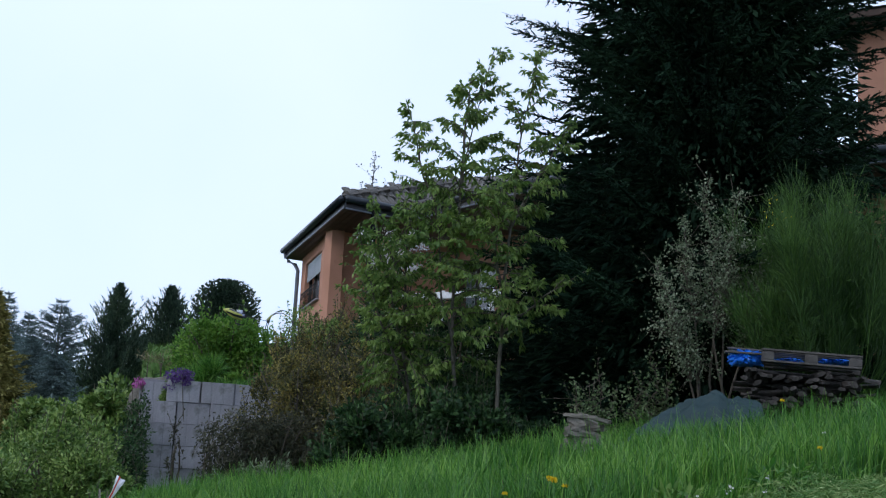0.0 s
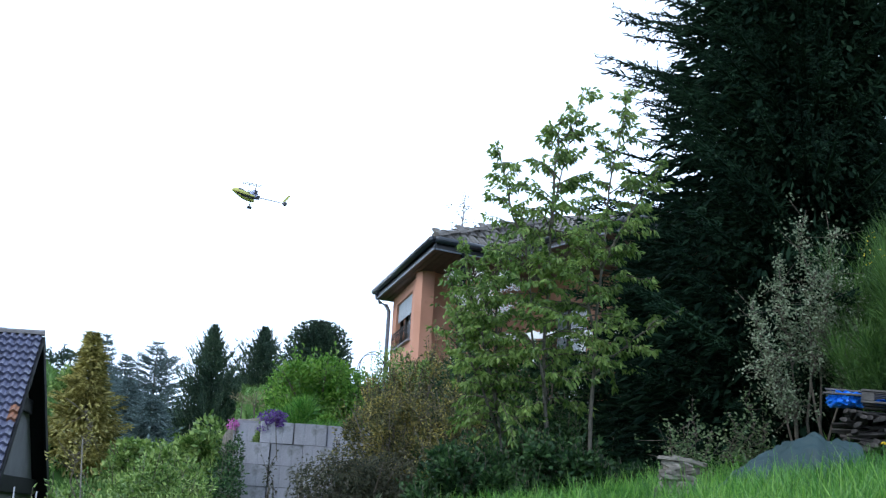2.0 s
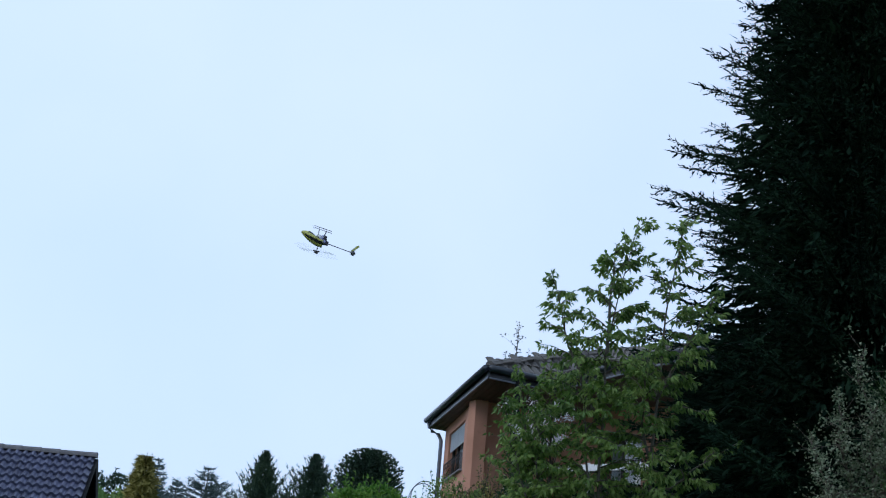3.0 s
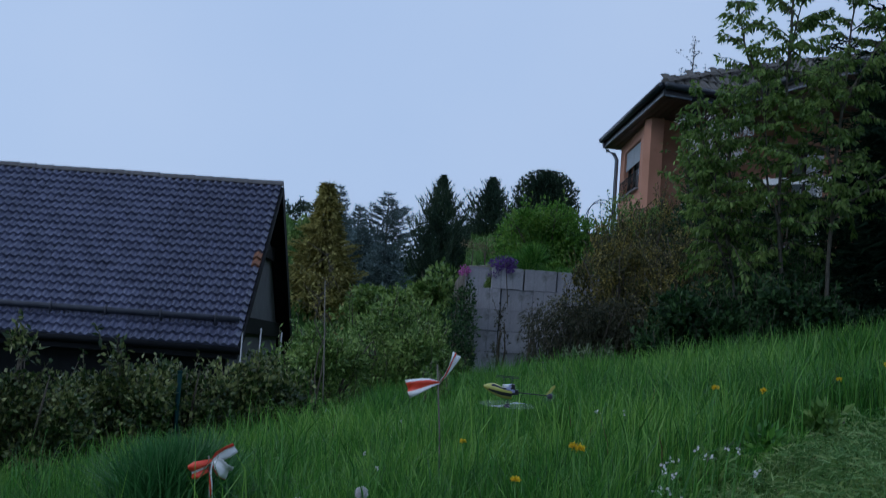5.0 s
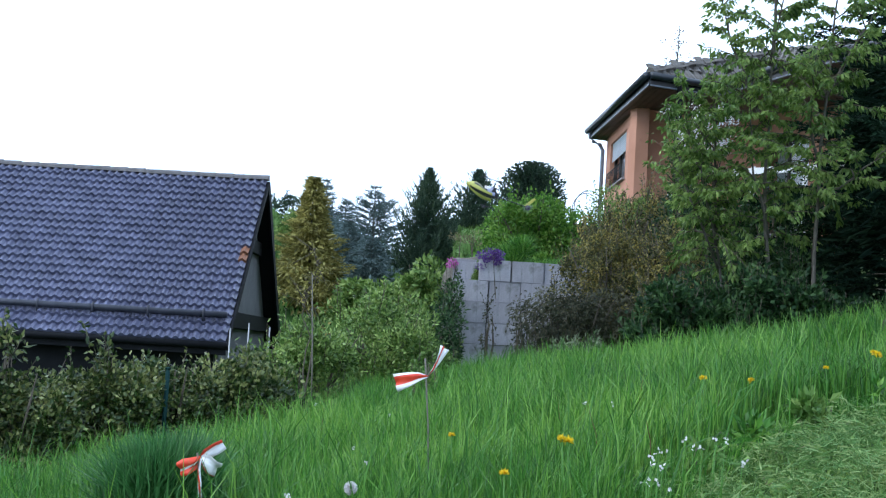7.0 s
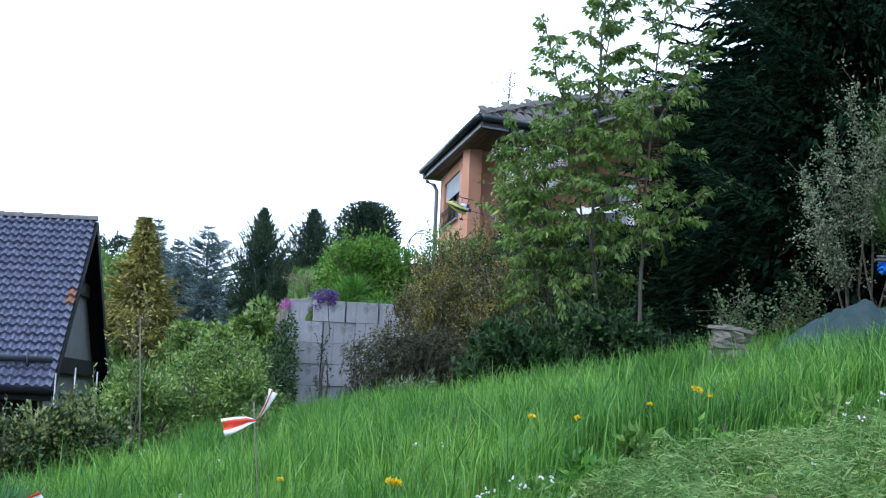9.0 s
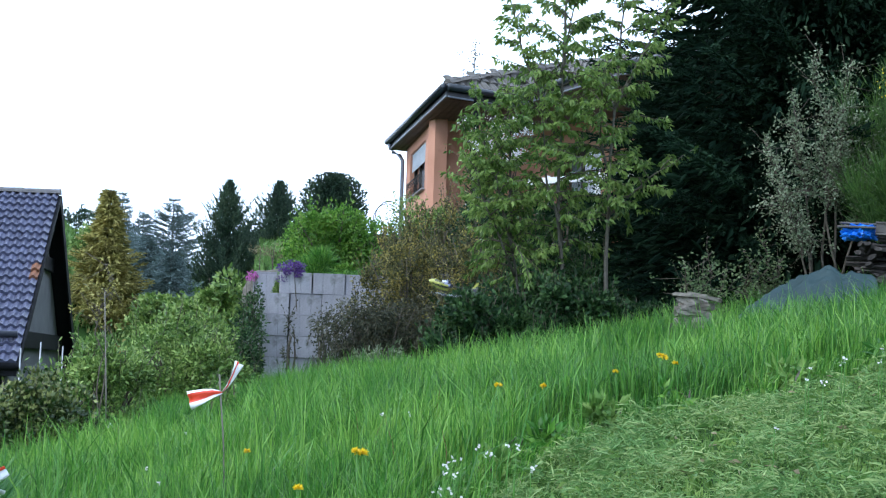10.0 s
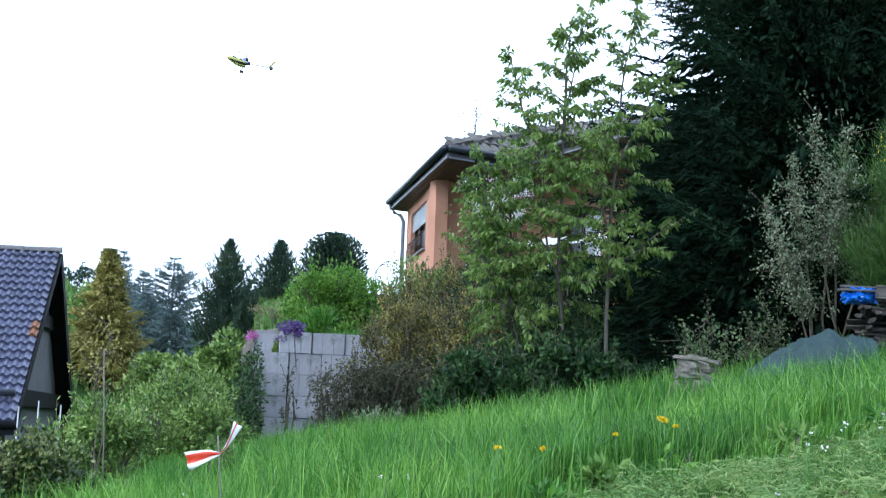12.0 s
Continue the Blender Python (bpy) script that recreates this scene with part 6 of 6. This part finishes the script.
for i, (x, y, h) in enumerate((
    (1.03, 6.01, 0.32), (0.90, 5.38, 0.36), (1.20, 5.61, 0.39), (1.03, 5.25, 0.43), (0.84, 5.14, 0.34), (0.82, 4.73, 0.38), (1.09, 4.82, 0.42), (0.92, 5.80, 0.33), (-0.35, 9.44, 0.37), (-0.65, 5.75, 0.40), (-0.45, 5.65, 0.32), (-0.37, 6.80, 0.36), (1.00, 7.71, 0.39), (0.83, 7.56, 0.43), (1.25, 6.02, 0.34), (0.93, 5.66, 0.38), (0.80, 5.07, 0.42), (1.13, 5.93, 0.33), (2.98, 6.61, 0.37), (3.18, 6.61, 0.40), (2.23, 5.28, 0.32), (-0.49, 7.64, 0.36), (1.07, 5.82, 0.39), (0.72, 4.65, 0.43), (3.31, 6.92, 0.34), (3.51, 6.84, 0.38), (2.65, 5.91, 0.42), (3.42, 6.70, 0.33), (5.28, 9.36, 0.37), (2.69, 5.81, 0.40), (0.38, 4.71, 0.32), (-0.44, 5.32, 0.36))):
    cress(x, y, h, 300 + i)
seed_clock(-0.39, 6.11, 0.34, 400)


# ---- the model helicopter, flying upside down ----
def helicopter():
    h = thing("model_helicopter", (0, 5, 2), "small yellow-green model helicopter flying upside down", "helicopter")
    # built the right way up, nose to -x, then turned over by the part poses
    over = Matrix.Rotation(math.pi, 4, "X")
    def flip(ob):
        ob.matrix_basis = over
        return ob
    # canopy: a drop, pointed at the nose, cut away at the back
    n, m = 18, 28
    V, F, idx = [], [], []
    for i in range(n + 1):
        s = i / n
        x = -0.092 + 0.112 * s
        w = 0.024 * math.sin(math.pi * min(1, 0.06 + 0.62 * s)) ** 0.8
        top = 0.034 * (math.sin(math.pi * min(0.95, 0.03 + 0.60 * s)) ** 0.9)
        bot = 0.022 * (math.sin(math.pi * min(0.9, 0.05 + 0.75 * s)) ** 0.8) * (1 - 0.85 * min(1, max(0, (s - 0.35) / 0.4)))
        for k in range(m):
            a = 2 * math.pi * k / m
            zc = math.sin(a)
            V.append((x, w * math.cos(a), (top if zc > 0 else bot) * zc - 0.004 - 0.010 * (1 - s)))
    for i in range(n):
        for k in range(m):
            F.append((i * m + k, i * m + (k + 1) % m, (i + 1) * m + (k + 1) % m, (i + 1) * m + k))
            a = (k + 0.5) / m
            b = a if a < 0.25 else (0.5 - a if a < 0.75 else a - 1)     # -0.25 at the belly, 0.25 on the roof line
            idx.append(1 if (-0.17 < b < -0.06 and i > 4) or (0.02 < b < 0.10 and i > 2) or (b > 0.20 and i > 6) else 0)
    F.append(tuple(range(m))[::-1]); F.append(tuple(n * m + k for k in range(m))); idx += [0, 1]
    flip(link("canopy", raw("canopy", V, F, [M_CANOPY, M_CANOPY_DK], idx, smooth=True), h, "glossy yellow-green canopy with dark flashes"))
    bm = bmesh.new()
    box_bm((0.052, 0.018, 0.030), (0.006, 0, -0.004), 0.002, bm=bm)
    box_bm((0.020, 0.012, 0.020), (0.034, 0, 0.0), 0.002, bm=bm)
    flip(part("frame", bm, M_PLASTIC, h, "black plastic frame"))
    for dx, dz in ((0.004, -0.014), (0.020, -0.004), (0.014, -0.024)):
        flip(part("servo", box_bm((0.018, 0.022, 0.013), (dx, 0, dz), 0.002), M_SERVO, h, "small violet-grey servo"))
    flip(part("battery", box_bm((0.030, 0.020, 0.015), (-0.004, 0, -0.020), 0.003), M_LABEL, h, "white flight battery"))
    flip(part("receiver", box_bm((0.014, 0.024, 0.018), (0.022, 0, -0.022), 0.002), M_PLASTIC, h))
    flip(tube_part("tail_boom", [[((0.03, 0, 0.0), 0.0022), ((0.165, 0, 0.003), 0.0018)]], M_PLASTIC, h, "thin black tail boom", 8))
    bm = bmesh.new()
    fin = [(0.150, 0.000), (0.166, -0.005), (0.186, -0.036), (0.180, -0.041), (0.170, -0.032)]
    a = [bm.verts.new((x, 0.0015, z)) for x, z in fin]; b = [bm.verts.new((x, -0.0015, z)) for x, z in fin]
    bm.faces.new(a); bm.faces.new(b[::-1])
    for i in range(5):
        bm.faces.new((a[i], b[i], b[(i + 1) % 5], a[(i + 1) % 5]))
    flip(part("tail_fin", bm, M_CANOPY, h, "yellow tail fin"))
    flip(tube_part("tail_motor", [[((0.166, -0.006, 0.004), 0.011), ((0.166, 0.006, 0.004), 0.011)]], M_PLASTIC, h, "", 10))
    tail = flip(tube_part("tail_rotor", [[((0.166, 0.012, 0.004), 0.019), ((0.166, 0.0125, 0.004), 0.019)]], M_DISC, h, "whirling tail rotor", 20))
    # skids with struts
    for sy in (-0.022, 0.022):
        flip(tube_part("skid", [[((-0.048, sy, -0.052), 0.001), ((-0.040, sy, -0.057), 0.0013), ((0.042, sy, -0.057), 0.0013)]], M_PLASTIC, h, "thin black landing skid", 6))
        for x in (-0.018, 0.018):
            flip(tube_part("strut", [[((x * 0.7, sy * 0.35, -0.018), 0.0012), ((x, sy, -0.057), 0.0012)]], M_PLASTIC, h, "", 6))
    # rotor: mast, hub, flybar and blades in their whirl
    flip(tube_part("mast", [[((0.004, 0, 0.005), 0.002), ((0.004, 0, 0.050), 0.002)]], M_PLASTIC, h, "", 8))
    rot = link("main_rotor", raw("main_rotor", *disc_mesh(0.108), [M_DISC, M_SWEEP], None), h, "whirling main rotor blades")
    me = rot.data
    for p in me.polygons:
        a = math.degrees(math.atan2(p.center.y, p.center.x)) % 180
        p.material_index = 1 if a < 22 else 0
    bm = bmesh.new()
    box_bm((0.034, 0.007, 0.006), (0, 0, 0), 0.001, bm=bm)
    box_bm((0.009, 0.022, 0.010), (0, 0, 0.006), 0.001, bm=bm)
    part("hub", bm, M_PLASTIC, rot, "black rotor head")
    for ob in h.children_recursive:
        ob.data.transform(Matrix.Scale(0.88, 4))
    return h, rot


def disc_mesh(r):
    V, F = [], []
    n = 48
    for z in (0.0008, -0.0008):
        for rr in (0.016, r):
            V += [(math.cos(2 * math.pi * k / n) * rr, math.sin(2 * math.pi * k / n) * rr, z) for k in range(n)]
    for k in range(n):
        q = (k + 1) % n
        F.append((k, n + k, n + q, q)); F.append((2 * n + q, 3 * n + q, 3 * n + k, 2 * n + k))
    return V, F


HELI, ROTOR = helicopter()

# seconds, place, nose-up angle, turn
HELI_ROWS = [
    (0.0, 0.474, 6.534, 2.125, 7.0, -4.0),
    (0.2, 0.344, 6.449, 2.061, 7.2, -2.9),
    (0.5, 0.267, 6.353, 2.049, 9.4, -2.3),
    (0.8, 0.201, 6.145, 2.118, 11.2, -1.8),
    (1.1, 0.213, 5.926, 2.229, 17.1, -2.0),
    (1.5, 0.163, 5.800, 2.364, 5.0, -1.6),
    (1.7, -0.008, 5.663, 2.564, 4.8, 0.1),
    (2.0, 0.003, 5.441, 2.658, 6.6, 0.1),
    (2.3, -0.039, 5.297, 2.789, 9.6, 0.4),
    (2.5, -0.064, 4.872, 2.774, 11.8, 0.6),
    (2.7, -0.032, 5.157, 2.903, 13.7, 0.3),
    (3.5, 0.007, 5.000, 2.731, 11.8, -0.2),
    (4.3, -0.026, 4.854, 1.976, 13.8, 0.0),
    (4.5, -0.075, 4.779, 1.728, 12.1, 0.6),
    (4.7, -0.021, 4.696, 1.476, 4.5, -0.2),
    (5.0, 0.139, 4.496, 1.175, 0.8, -2.2),
    (5.3, 0.249, 4.386, 1.071, -0.5, -3.6),
    (5.5, 0.227, 4.125, 1.025, -0.8, -3.7),
    (5.8, 0.150, 4.295, 1.171, 2.1, -2.4),
    (6.0, 0.078, 4.199, 1.301, 5.2, -1.4),
    (6.2, 0.013, 4.197, 1.443, 5.1, -0.5),
    (6.5, -0.026, 4.286, 1.623, 7.0, -0.0),
    (6.8, 0.002, 4.378, 1.718, 10.7, -0.4),
    (7.1, 0.139, 4.557, 1.889, 16.5, -2.0),
    (7.4, 0.309, 4.837, 2.000, 16.4, -3.8),
    (7.5, 0.296, 4.368, 1.911, 10.1, -4.3),
    (7.7, 0.493, 5.221, 2.042, 14.8, -5.4),
    (8.5, 0.761, 5.887, 2.161, 12.3, -7.4),
    (9.3, 0.895, 6.172, 2.186, 11.7, -8.2),
    (9.5, 0.953, 6.284, 2.042, 8.1, -8.5),
    (9.7, 0.941, 6.302, 1.897, 6.1, -8.4),
    (10.0, 0.953, 6.316, 1.705, 6.3, -8.5),
    (10.2, 0.714, 6.358, 1.480, 5.1, -6.3),
    (10.5, 0.473, 6.380, 1.482, 3.9, -4.2),
    (10.8, 0.235, 6.379, 1.759, 5.9, -2.0),
    (11.0, 0.175, 6.362, 1.966, 5.9, -1.5),
    (11.2, 0.067, 6.425, 2.269, 5.9, -0.5),
    (11.5, 0.024, 6.470, 2.592, 6.0, -0.1),
    (11.7, -0.015, 6.513, 2.862, 5.9, 0.2),
    (12.0, -0.100, 6.551, 3.115, 5.9, 1.0),
]


def motions():
    walk(HELI, [(t, pose(x + 0.032, y, z, 6, tilt, turn)) for t, x, y, z, tilt, turn in HELI_ROWS])
    walk(ROTOR, [(k / 10, pose(0.0035, 0, -0.044, 180, 0, (k * 77) % 360)) for k in range(121)])


motions()
